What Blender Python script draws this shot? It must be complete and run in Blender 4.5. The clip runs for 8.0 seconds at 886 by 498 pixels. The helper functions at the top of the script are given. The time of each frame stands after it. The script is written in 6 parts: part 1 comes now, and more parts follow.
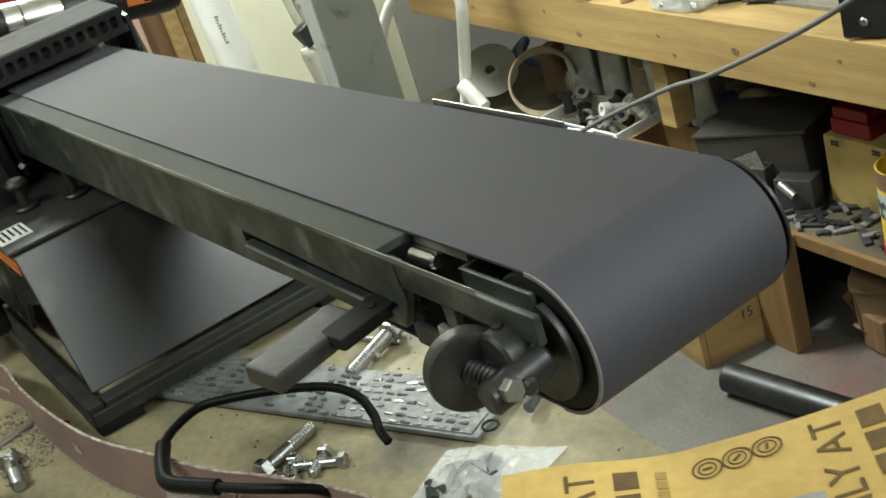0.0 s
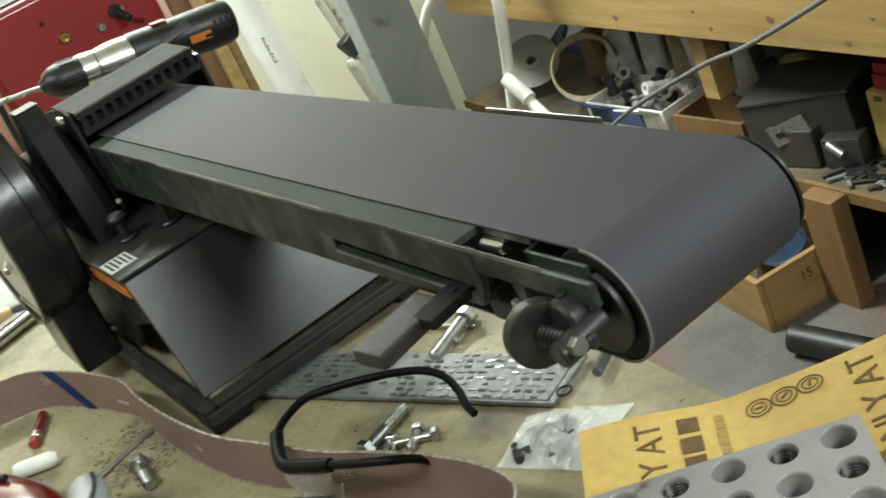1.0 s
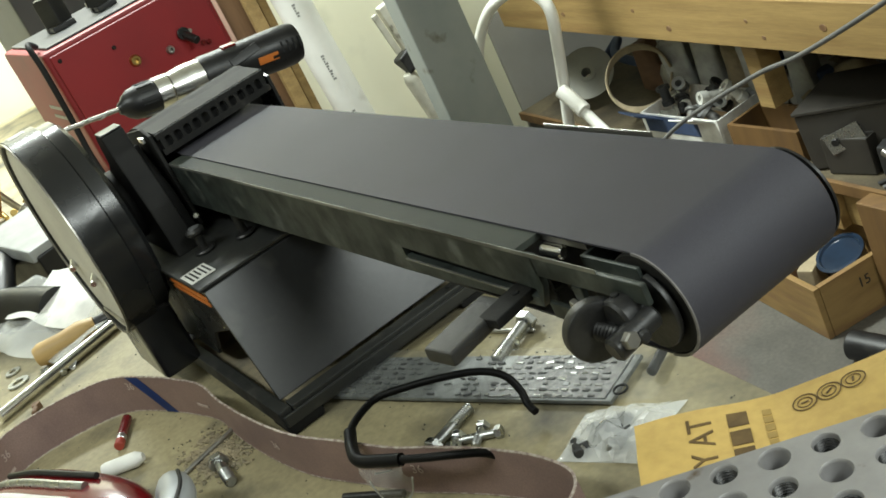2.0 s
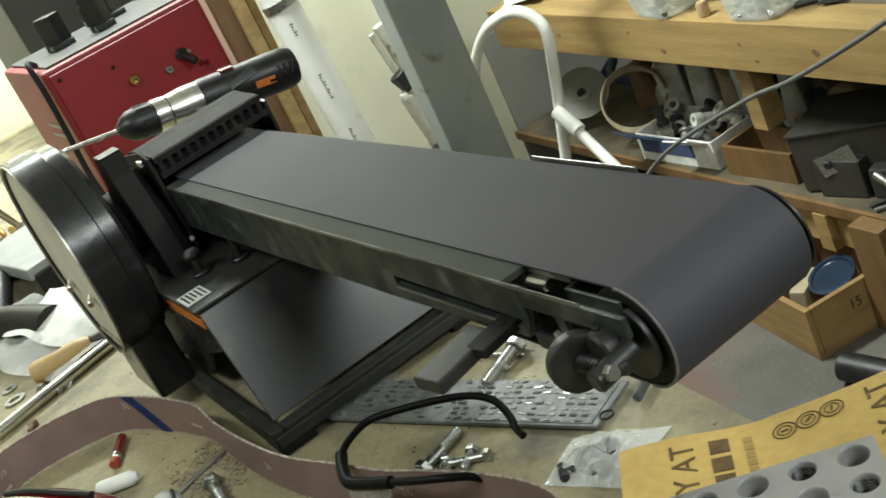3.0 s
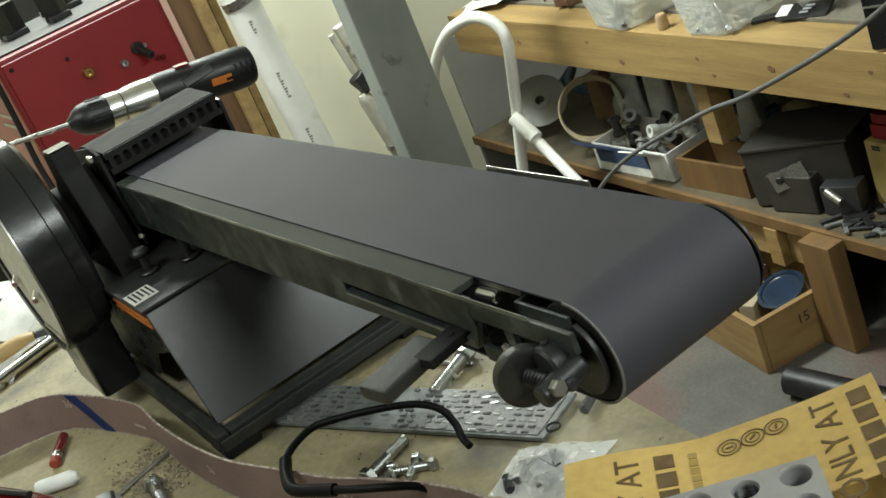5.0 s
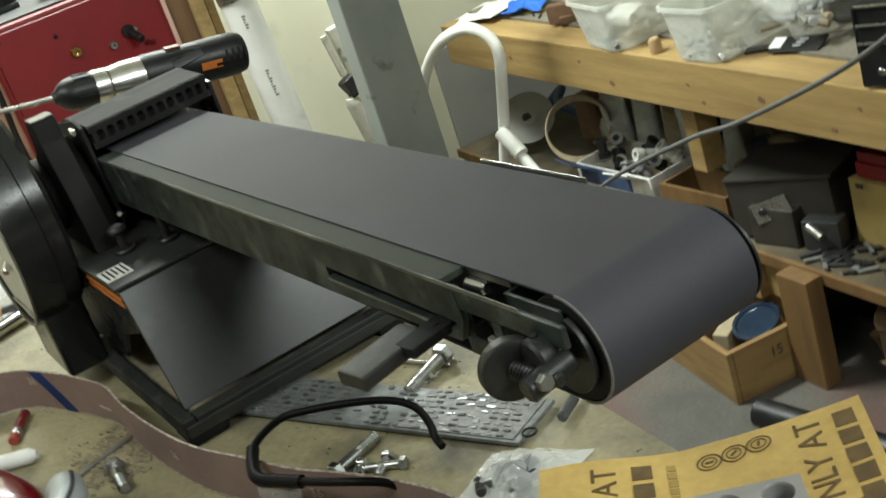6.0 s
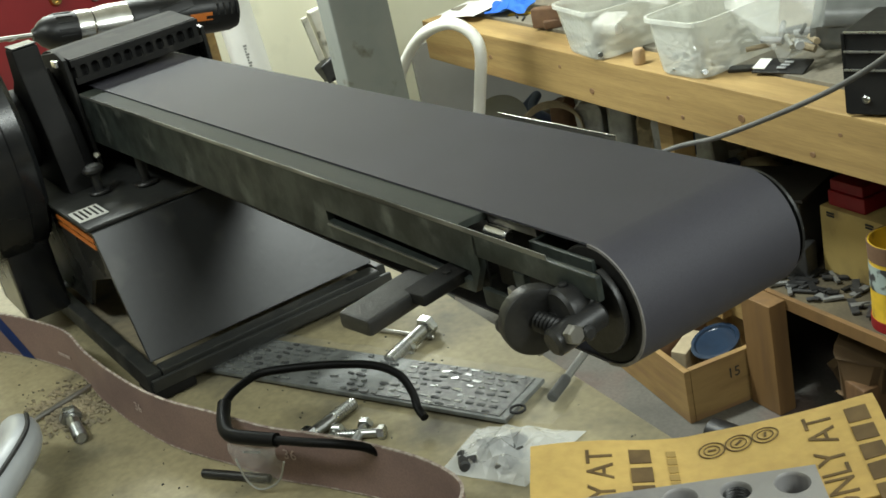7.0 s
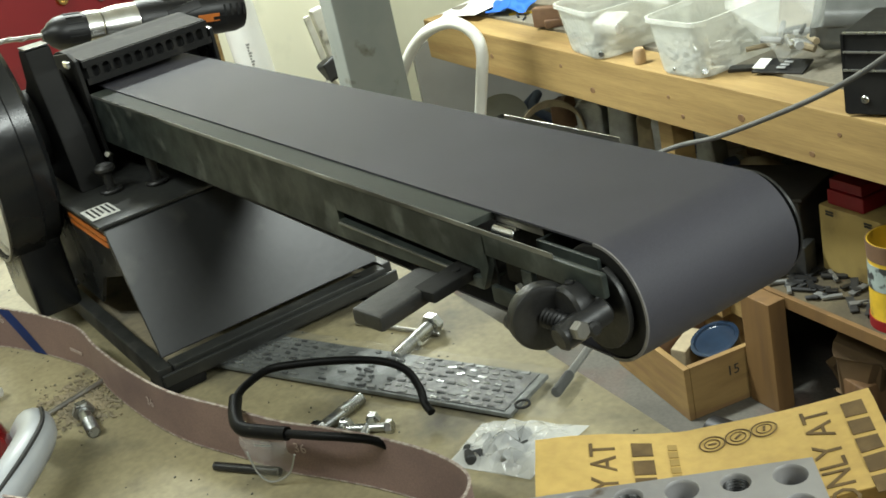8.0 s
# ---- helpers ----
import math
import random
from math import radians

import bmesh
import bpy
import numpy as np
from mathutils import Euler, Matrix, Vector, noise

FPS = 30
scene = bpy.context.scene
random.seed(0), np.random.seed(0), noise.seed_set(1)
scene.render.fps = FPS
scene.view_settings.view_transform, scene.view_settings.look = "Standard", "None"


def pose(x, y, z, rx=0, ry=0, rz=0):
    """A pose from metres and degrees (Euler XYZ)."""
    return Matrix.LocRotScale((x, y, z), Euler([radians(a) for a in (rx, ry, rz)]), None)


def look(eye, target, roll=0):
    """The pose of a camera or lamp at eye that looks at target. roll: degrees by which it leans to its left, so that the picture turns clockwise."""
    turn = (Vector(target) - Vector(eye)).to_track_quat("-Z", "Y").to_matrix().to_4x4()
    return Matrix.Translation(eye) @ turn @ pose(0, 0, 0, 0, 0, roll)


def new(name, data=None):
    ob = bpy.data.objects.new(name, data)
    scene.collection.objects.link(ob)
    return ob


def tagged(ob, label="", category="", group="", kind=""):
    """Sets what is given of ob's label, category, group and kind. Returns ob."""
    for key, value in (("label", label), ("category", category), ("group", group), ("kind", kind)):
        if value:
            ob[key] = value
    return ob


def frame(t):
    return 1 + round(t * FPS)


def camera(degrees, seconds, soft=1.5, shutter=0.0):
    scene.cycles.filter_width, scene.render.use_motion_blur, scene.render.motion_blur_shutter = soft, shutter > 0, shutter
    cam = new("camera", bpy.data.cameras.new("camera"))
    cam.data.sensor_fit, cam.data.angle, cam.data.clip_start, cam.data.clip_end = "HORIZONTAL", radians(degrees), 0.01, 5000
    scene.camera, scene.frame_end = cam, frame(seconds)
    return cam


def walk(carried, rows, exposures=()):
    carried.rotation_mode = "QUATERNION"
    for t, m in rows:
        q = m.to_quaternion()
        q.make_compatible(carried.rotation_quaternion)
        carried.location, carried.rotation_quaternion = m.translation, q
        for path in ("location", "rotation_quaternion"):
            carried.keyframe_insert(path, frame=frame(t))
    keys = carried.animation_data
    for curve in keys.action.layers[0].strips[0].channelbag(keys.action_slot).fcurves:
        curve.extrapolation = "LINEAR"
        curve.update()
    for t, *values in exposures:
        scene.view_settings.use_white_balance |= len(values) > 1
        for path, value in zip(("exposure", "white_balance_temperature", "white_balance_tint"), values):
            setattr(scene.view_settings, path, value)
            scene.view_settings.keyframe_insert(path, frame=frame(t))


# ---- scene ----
cam = camera(40.8, 8.0, 1.6, 0.5)
PATH = [
    (0, (0.825, -0.157, 0.338), (-0.779, 0.684, -0.509), -18.0),
    (0.5, (0.853, -0.169, 0.355), (-0.766, 0.649, -0.488), -22.2),
    (1, (0.881, -0.19, 0.368), (-0.776, 0.571, -0.454), -24.8),
    (1.5, (0.901, -0.203, 0.375), (-0.793, 0.507, -0.417), -26.4),
    (2.8, (0.928, -0.213, 0.395), (-0.788, 0.494, -0.35), -25.8),
    (3, (0.929, -0.209, 0.395), (-0.781, 0.51, -0.354), -25.7),
    (3.5, (0.927, -0.205, 0.394), (-0.76, 0.545, -0.376), -24.0),
    (4, (0.929, -0.204, 0.395), (-0.745, 0.57, -0.377), -23.5),
    (4.5, (0.927, -0.202, 0.394), (-0.745, 0.576, -0.379), -23.3),
    (5.8, (0.925, -0.21, 0.398), (-0.732, 0.589, -0.387), -21.5),
    (6, (0.912, -0.209, 0.381), (-0.742, 0.615, -0.385), -18.7),
    (6.5, (0.881, -0.221, 0.353), (-0.751, 0.653, -0.404), -13.4),
    (7, (0.875, -0.226, 0.352), (-0.738, 0.666, -0.424), -12.8),
    (7.5, (0.878, -0.23, 0.355), (-0.727, 0.673, -0.424), -12.9),
    (8, (0.885, -0.236, 0.359), (-0.726, 0.655, -0.42), -12.7),
]
EXPOSURES = [(0.0, -0.14), (1.0, -0.19), (1.6, -0.33), (3.0, -0.56), (4.5, -0.63), (6.0, -0.59), (6.5, -0.59), (7.0, -0.45), (7.5, -0.43), (8.0, -0.21)]
walk(cam, [(t, look(eye, target, roll)) for t, eye, target, roll in PATH], EXPOSURES)

# ---- world and lamps ----
world = bpy.data.worlds.new("world")
scene.world = world
world.use_nodes = True
world.node_tree.nodes["Background"].inputs[0].default_value = (0.9, 1.0, 0.88, 1)
world.node_tree.nodes["Background"].inputs[1].default_value = 0.006


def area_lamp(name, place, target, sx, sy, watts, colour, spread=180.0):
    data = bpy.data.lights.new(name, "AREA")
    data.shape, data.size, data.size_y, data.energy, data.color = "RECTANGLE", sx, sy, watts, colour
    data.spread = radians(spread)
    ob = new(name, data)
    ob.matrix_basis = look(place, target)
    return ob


LAMP_COLOUR = (0.92, 1.0, 0.95)
area_lamp("hanging_tube_lamp", (1.88, 0.58, 1.10), (0.2, 0.0, 0.1), 1.4, 0.22, 40, LAMP_COLOUR)
area_lamp("ceiling_tube_lamp", (-1.52, 0.62, 1.44), (-1.52, 0.62, 0.0), 0.15, 1.0, 114, LAMP_COLOUR, 125.0)
# Added fill lamp, out of view: lifts the front bench and the loose belt.
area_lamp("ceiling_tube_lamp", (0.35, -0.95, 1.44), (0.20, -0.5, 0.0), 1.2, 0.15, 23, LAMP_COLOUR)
scene.view_settings.exposure = 0.0

# ---- materials ----
MATS = {}


def mat(name, colour, rough=0.5, metal=0.0, colour2=None, scale=60.0, mix=(0.4, 0.7), bump=0.0, bump_scale=400.0, fine=0.0,
        rough2=None, coat=0.0, object_random=0.0, stretch=(1, 1, 1), stain=None, stain_scale=8.0, stain_at=(0.55, 0.75)):
    """A surface: base colour mixed with a second one by noise, coarse stains, fine grain, roughness change and bump."""
    if name in MATS:
        return MATS[name]
    m = bpy.data.materials.new(name)
    m.use_nodes = True
    nt = m.node_tree
    b = nt.nodes["Principled BSDF"]
    link = nt.links.new
    co = nt.nodes.new("ShaderNodeTexCoord")
    mp = nt.nodes.new("ShaderNodeMapping")
    mp.inputs["Scale"].default_value = stretch
    link(co.outputs["Object"], mp.inputs["Vector"])

    def noise_node(sc, detail=6.0):
        n = nt.nodes.new("ShaderNodeTexNoise")
        n.inputs["Scale"].default_value, n.inputs["Detail"].default_value = sc, detail
        link(mp.outputs["Vector"], n.inputs["Vector"])
        return n.outputs["Fac"]

    def ramp(src, lo, hi):
        r = nt.nodes.new("ShaderNodeMapRange")
        r.inputs["From Min"].default_value, r.inputs["From Max"].default_value = lo, hi
        link(src, r.inputs["Value"])
        return r.outputs["Result"]

    def blend(fac, a, c, mode="MIX"):
        x = nt.nodes.new("ShaderNodeMix")
        x.data_type, x.blend_type = "RGBA", mode
        for sock, v in ((x.inputs[0], fac), (x.inputs[6], a), (x.inputs[7], c)):
            if isinstance(v, (float, int)):
                sock.default_value = v
            elif isinstance(v, tuple):
                sock.default_value = (*v, 1)
            else:
                link(v, sock)
        return x.outputs[2]

    c2 = colour2 or tuple(v * 0.75 for v in colour)
    fac = ramp(noise_node(scale), *mix)
    col = blend(fac, colour, c2)
    if stain:
        col = blend(ramp(noise_node(stain_scale, 4.0), *stain_at), col, stain)
    if fine:
        col = blend(fine, col, blend(ramp(noise_node(bump_scale * 1.3, 2.0), 0.3, 0.7), (0.0, 0.0, 0.0), (1.0, 1.0, 1.0)), "OVERLAY")
    if object_random:
        oi = nt.nodes.new("ShaderNodeObjectInfo")
        hs = nt.nodes.new("ShaderNodeHueSaturation")
        v = nt.nodes.new("ShaderNodeMapRange")
        v.inputs["To Min"].default_value, v.inputs["To Max"].default_value = 1 - object_random, 1 + object_random
        link(oi.outputs["Random"], v.inputs["Value"])
        link(v.outputs["Result"], hs.inputs["Value"])
        link(col, hs.inputs["Color"])
        col = hs.outputs["Color"]
    link(col, b.inputs["Base Color"])
    b.inputs["Metallic"].default_value = metal
    if rough2 is None:
        b.inputs["Roughness"].default_value = rough
    else:
        r = nt.nodes.new("ShaderNodeMapRange")
        r.inputs["To Min"].default_value, r.inputs["To Max"].default_value = rough, rough2
        link(fac, r.inputs["Value"])
        link(r.outputs["Result"], b.inputs["Roughness"])
    b.inputs["Coat Weight"].default_value = coat
    if bump:
        bp = nt.nodes.new("ShaderNodeBump")
        bp.inputs["Strength"].default_value, bp.inputs["Distance"].default_value = bump, 0.001
        link(noise_node(bump_scale, 3.0), bp.inputs["Height"])
        link(bp.outputs["Normal"], b.inputs["Normal"])
    MATS[name] = m
    return m


def film(name, tint, opacity):
    """Thin plastic film: mostly see-through with glossy wrinkles."""
    if name in MATS:
        return MATS[name]
    m = bpy.data.materials.new(name)
    m.use_nodes = True
    nt = m.node_tree
    b = nt.nodes["Principled BSDF"]
    b.inputs["Base Color"].default_value = (*tint, 1)
    b.inputs["Roughness"].default_value = 0.08
    b.inputs["Alpha"].default_value = opacity
    n = nt.nodes.new("ShaderNodeTexNoise")
    n.inputs["Scale"].default_value, n.inputs["Detail"].default_value = 70, 3
    co = nt.nodes.new("ShaderNodeTexCoord")
    nt.links.new(co.outputs["Object"], n.inputs["Vector"])
    bp = nt.nodes.new("ShaderNodeBump")
    bp.inputs["Strength"].default_value, bp.inputs["Distance"].default_value = 0.8, 0.004
    nt.links.new(n.outputs["Fac"], bp.inputs["Height"])
    nt.links.new(bp.outputs["Normal"], b.inputs["Normal"])
    MATS[name] = m
    return m


BENCH = mat("bench_board", (0.33, 0.285, 0.165), 0.6, colour2=(0.215, 0.185, 0.108), scale=9, mix=(0.3, 0.75), bump=0.25, bump_scale=160, fine=0.12,
            stain=(0.085, 0.077, 0.056), stain_scale=16, stain_at=(0.5, 0.74))
CONCRETE = mat("concrete_floor", (0.085, 0.079, 0.066), 0.7, colour2=(0.045, 0.042, 0.036), scale=5, bump=0.3, bump_scale=90, fine=0.15,
               stain=(0.1, 0.04, 0.03), stain_scale=2.2, stain_at=(0.52, 0.72))
PLASTER = mat("painted_wall", (0.83, 0.81, 0.64), 0.7, colour2=(0.76, 0.74, 0.57), scale=3, bump=0.12, bump_scale=80, stain=(0.5, 0.5, 0.4), stain_scale=5, stain_at=(0.6, 0.9))
CEILING = mat("ceiling_paint", (0.7, 0.7, 0.66), 0.8, scale=4)
DIMWALL = mat("grey_workshop_wall", (0.3, 0.29, 0.26), 0.8, scale=3, bump=0.1, bump_scale=80)
PINE = mat("pine_lumber", (0.345, 0.232, 0.088), 0.6, colour2=(0.25, 0.163, 0.06), scale=7, mix=(0.35, 0.65), stretch=(0.35, 3.5, 6), bump=0.15, bump_scale=60, fine=0.1,
           stain=(0.22, 0.125, 0.045), stain_scale=5, stain_at=(0.55, 0.78))
PLY = mat("worn_plywood", (0.19, 0.17, 0.13), 0.65, colour2=(0.14, 0.125, 0.095), scale=12, bump=0.15, bump_scale=90, fine=0.12, stain=(0.12, 0.11, 0.09), stain_scale=6)
# Darker brown copy of the pine: shade under the storage bench put into colour.
SHADEDPINE = mat("shaded_pine", (0.16, 0.088, 0.03), 0.6, colour2=(0.105, 0.057, 0.02), scale=7, stretch=(3.5, 3.5, 0.4), bump=0.15, bump_scale=60, stain=(0.1, 0.055, 0.025), stain_scale=6, stain_at=(0.58, 0.8))
DARKWOOD = mat("stained_wood", (0.2, 0.11, 0.05), 0.6, colour2=(0.12, 0.065, 0.03), scale=10, stretch=(6, 6, 0.5), bump=0.15, bump_scale=60)
ABRASIVE = mat("abrasive_cloth", (0.042, 0.0405, 0.051), 0.66, colour2=(0.034, 0.0330, 0.040), scale=14, mix=(0.3, 0.7), bump=0.18, bump_scale=2600, fine=0.2)
BARSTEEL = mat("painted_steel_bar", (0.028, 0.0345, 0.031), 0.42, 0.0, colour2=(0.008, 0.0108, 0.0096), scale=48, mix=(0.38, 0.62), rough2=0.55, bump=0.12, bump_scale=260, fine=0.12,
               stain=(0.088, 0.096, 0.086), stain_scale=46, stain_at=(0.58, 0.78))
# Lighter copy of the bar's paint: light falling on the ledge, held in colour.
LEDGE = mat("lit_ledge_paint", (0.042, 0.047, 0.04), 0.7, 0.0, colour2=(0.022, 0.026, 0.022), scale=30, stretch=(0.3, 1, 1), rough2=0.6, bump=0.1, bump_scale=300)
RAWSTEEL = mat("scuffed_steel", (0.4, 0.39, 0.36), 0.33, 0.9, colour2=(0.22, 0.21, 0.19), scale=40, rough2=0.5, bump=0.12, bump_scale=300)
DARKSTEEL = mat("oiled_dark_steel", (0.028, 0.0275, 0.027), 0.32, 0.4, colour2=(0.02, 0.02, 0.02), scale=50, rough2=0.5, bump=0.15, bump_scale=350, fine=0.1)
CHROME = mat("bright_chrome", (0.8, 0.8, 0.78), 0.24, 1.0, colour2=(0.62, 0.61, 0.58), scale=60)
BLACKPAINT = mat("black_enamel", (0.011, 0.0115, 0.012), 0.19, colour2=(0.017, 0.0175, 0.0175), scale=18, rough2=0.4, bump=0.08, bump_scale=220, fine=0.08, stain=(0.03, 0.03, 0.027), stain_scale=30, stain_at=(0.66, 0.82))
# Worn flecks, and a base lighter than the enamel that carries some sheen.
COVERPAINT = mat("worn_sheen_black_sheet", (0.018, 0.0188, 0.020), 0.33, colour2=(0.026, 0.0265, 0.027), scale=7, rough2=0.4, bump=0.08, bump_scale=160, fine=0.08, stain=(0.06, 0.059, 0.054), stain_scale=34, stain_at=(0.6, 0.82))
MATTEBLACK = mat("dusty_matte_black", (0.008, 0.008, 0.0078), 0.66, colour2=(0.014, 0.0135, 0.0125), scale=30, bump=0.2, bump_scale=260, stain=(0.04, 0.037, 0.032), stain_scale=45, stain_at=(0.64, 0.8))
EDGESTEEL = mat("worn_edge_steel", (0.3, 0.3, 0.28), 0.45, 0.7, colour2=(0.06, 0.062, 0.056), scale=18, mix=(0.4, 0.6), stretch=(0.5, 1, 1))
BLACKPLASTIC = mat("black_plastic", (0.008, 0.008, 0.0085), 0.35, colour2=(0.013, 0.0125, 0.012), scale=30, bump=0.1, bump_scale=500, rough2=0.55)
RIMPAINT = mat("scuffed_black_rim", (0.026, 0.027, 0.025), 0.45, colour2=(0.012, 0.0125, 0.012), scale=30, rough2=0.6, bump=0.1, bump_scale=260, stain=(0.10, 0.095, 0.08), stain_scale=26, stain_at=(0.56, 0.8))
RUBBER = mat("black_rubber", (0.012, 0.012, 0.012), 0.65, scale=40, bump=0.2, bump_scale=400)
DUST = mat("sawdust_dust", (0.3, 0.25, 0.16), 0.9, colour2=(0.16, 0.14, 0.1), scale=50, bump=0.4, bump_scale=500)
DISC = mat("sanding_disc", (0.55, 0.53, 0.46), 0.85, colour2=(0.42, 0.4, 0.35), scale=10, bump=0.4, bump_scale=1200, fine=0.2)
ORANGE = mat("orange_stripe", (0.5, 0.14, 0.02), 0.5, scale=60)
PAPERLABEL = mat("paper_label", (0.72, 0.72, 0.68), 0.6, scale=80)
INK = mat("black_ink", (0.02, 0.02, 0.02), 0.6, scale=80)
WHITEPVC = mat("white_plastic_pipe", (0.86, 0.86, 0.81), 0.38, colour2=(0.72, 0.72, 0.66), scale=9, stain=(0.5, 0.47, 0.4), stain_scale=12, stain_at=(0.65, 0.9))
GREYSTEEL = mat("grey_painted_column", (0.23, 0.245, 0.225), 0.5, colour2=(0.19, 0.21, 0.2), scale=10, bump=0.15, bump_scale=120,
                stain=(0.1, 0.085, 0.06), stain_scale=16, stain_at=(0.62, 0.74))
REDPAINT = mat("red_enamel", (0.21, 0.0025, 0.006), 0.5, colour2=(0.17, 0.002, 0.005), scale=8, bump=0.06, bump_scale=200, stain=(0.10, 0.004, 0.006), stain_scale=10, stain_at=(0.62, 0.9))
REDPLASTIC = mat("red_gloss_plastic", (0.13, 0.003, 0.005), 0.25, scale=20, coat=0.4)
BRASS = mat("brass", (0.6, 0.42, 0.15), 0.3, 1.0, scale=60)
CLOTHBACK = mat("belt_backing", (0.225, 0.15, 0.13), 0.6, colour2=(0.175, 0.115, 0.105), scale=25, bump=0.2, bump_scale=700, fine=0.12)
BLUE = mat("blue_tape", (0.02, 0.06, 0.25), 0.5, scale=50)
PAPER = mat("yellow_paper", (0.56, 0.38, 0.115), 0.75, colour2=(0.46, 0.30, 0.085), scale=14, bump=0.25, bump_scale=120, fine=0.08, stain=(0.42, 0.28, 0.09), stain_scale=10, stain_at=(0.6, 0.9))
PAPERINK = mat("faded_print", (0.1, 0.06, 0.02), 0.8, scale=90, colour2=(0.16, 0.1, 0.035))
FAINTINK = mat("pale_print", (0.36, 0.24, 0.07), 0.8, scale=90)
BLOCKSTEEL = mat("ground_steel_block", (0.38, 0.37, 0.37), 0.42, 0.4, colour2=(0.29, 0.28, 0.275), scale=30, rough2=0.55, bump=0.1, bump_scale=400, stain=(0.14, 0.1, 0.07), stain_scale=60, stain_at=(0.68, 0.8))
ZINC = mat("zinc_plate", (0.55, 0.56, 0.55), 0.25, 1.0, colour2=(0.34, 0.35, 0.35), scale=120, rough2=0.45)
FOIL = mat("stamped_metal_strip", (0.19, 0.20, 0.195), 0.44, 0.35, colour2=(0.09, 0.095, 0.09), scale=70, mix=(0.35, 0.65), rough2=0.5, bump=0.6, bump_scale=260)
BLUECLOTH = mat("blue_cloth", (0.02, 0.13, 0.55), 0.8, scale=40, bump=0.3)
WOODHANDLE = mat("wooden_handle", (0.5, 0.33, 0.13), 0.5, scale=25, stretch=(1, 1, 4))
TUB = film("milky_tub", (0.82, 0.84, 0.78), 0.42)
BAGFILM = film("clear_bag", (0.85, 0.87, 0.85), 0.3)
THINFILM = film("thin_clear_film", (0.8, 0.82, 0.78), 0.16)
LENS = film("clear_lens", (0.8, 0.82, 0.78), 0.15)
SLEEVE = film("clear_sleeve", (0.6, 0.62, 0.6), 0.03)
GREYLID = mat("blue_grey_plastic", (0.014, 0.026, 0.048), 0.18, scale=30)
# Ply darkened twice over: dirt stains, plus shade below the bench top as colour.
SHELFPLY = mat("dirty_shaded_shelf_board", (0.095, 0.077, 0.046), 0.75, colour2=(0.05, 0.041, 0.027), scale=10, bump=0.2, bump_scale=90, fine=0.12, stain=(0.035, 0.03, 0.025), stain_scale=7)
GREYPRINT = mat("grey_print", (0.3, 0.3, 0.28), 0.6, scale=80)
MILKYBAG = mat("milky_bag_plastic", (0.42, 0.43, 0.4), 0.22, colour2=(0.26, 0.26, 0.24), scale=25, bump=0.6, bump_scale=70)
FRAMEBLACK = mat("satin_black_frame", (0.004, 0.004, 0.004), 0.5, scale=40)
YELLOW = mat("yellow_tin", (0.65, 0.42, 0.03), 0.4, scale=30, stain=(0.1, 0.06, 0.03), stain_scale=30, stain_at=(0.62, 0.75))
GREYPLASTIC = mat("grey_plastic", (0.3, 0.31, 0.31), 0.45, scale=30)
WHITE = mat("white_paper", (0.78, 0.78, 0.74), 0.7, scale=40)
CARD = mat("cardboard", (0.4, 0.27, 0.14), 0.8, scale=20, bump=0.15)
PINKWOOD = mat("pink_board", (0.5, 0.32, 0.25), 0.6, scale=8, stretch=(5, 5, 0.5), stain=(0.1, 0.05, 0.04), stain_scale=20, stain_at=(0.66, 0.7))
CLUTTER = [mat("clutter_" + n, c, r, me, scale=45, bump=0.2) for n, c, r, me in (
    ("grey", (0.2, 0.2, 0.19), 0.5, 0.3), ("black", (0.03, 0.03, 0.03), 0.5, 0.0), ("tan", (0.33, 0.27, 0.17), 0.8, 0.0),
    ("blue", (0.05, 0.08, 0.16), 0.6, 0.0), ("white", (0.6, 0.6, 0.55), 0.6, 0.0), ("brown", (0.16, 0.09, 0.05), 0.7, 0.0), ("steel", (0.4, 0.4, 0.38), 0.4, 0.8))]

for surface, level in ((LEDGE, 0.15), (BARSTEEL, 0.4), (MATTEBLACK, 0.18), (FRAMEBLACK, 0.15), (BLACKPLASTIC, 0.4), (RUBBER, 0.2), (SLEEVE, 0.22), (ABRASIVE, 0.35), (BAGFILM, 1.0), (SHELFPLY, 0.3)):
    surface.node_tree.nodes["Principled BSDF"].inputs["Specular IOR Level"].default_value = level

# ---- mesh helpers ----
I4 = Matrix.Identity(4)
WORLD = {}


def thing(name, m, label, category, group="", kind=""):
    ob = new(name)
    ob.matrix_basis = m
    ob.empty_display_size = 0.02
    WORLD[ob] = m.copy()
    return tagged(ob, label, category, group, kind)


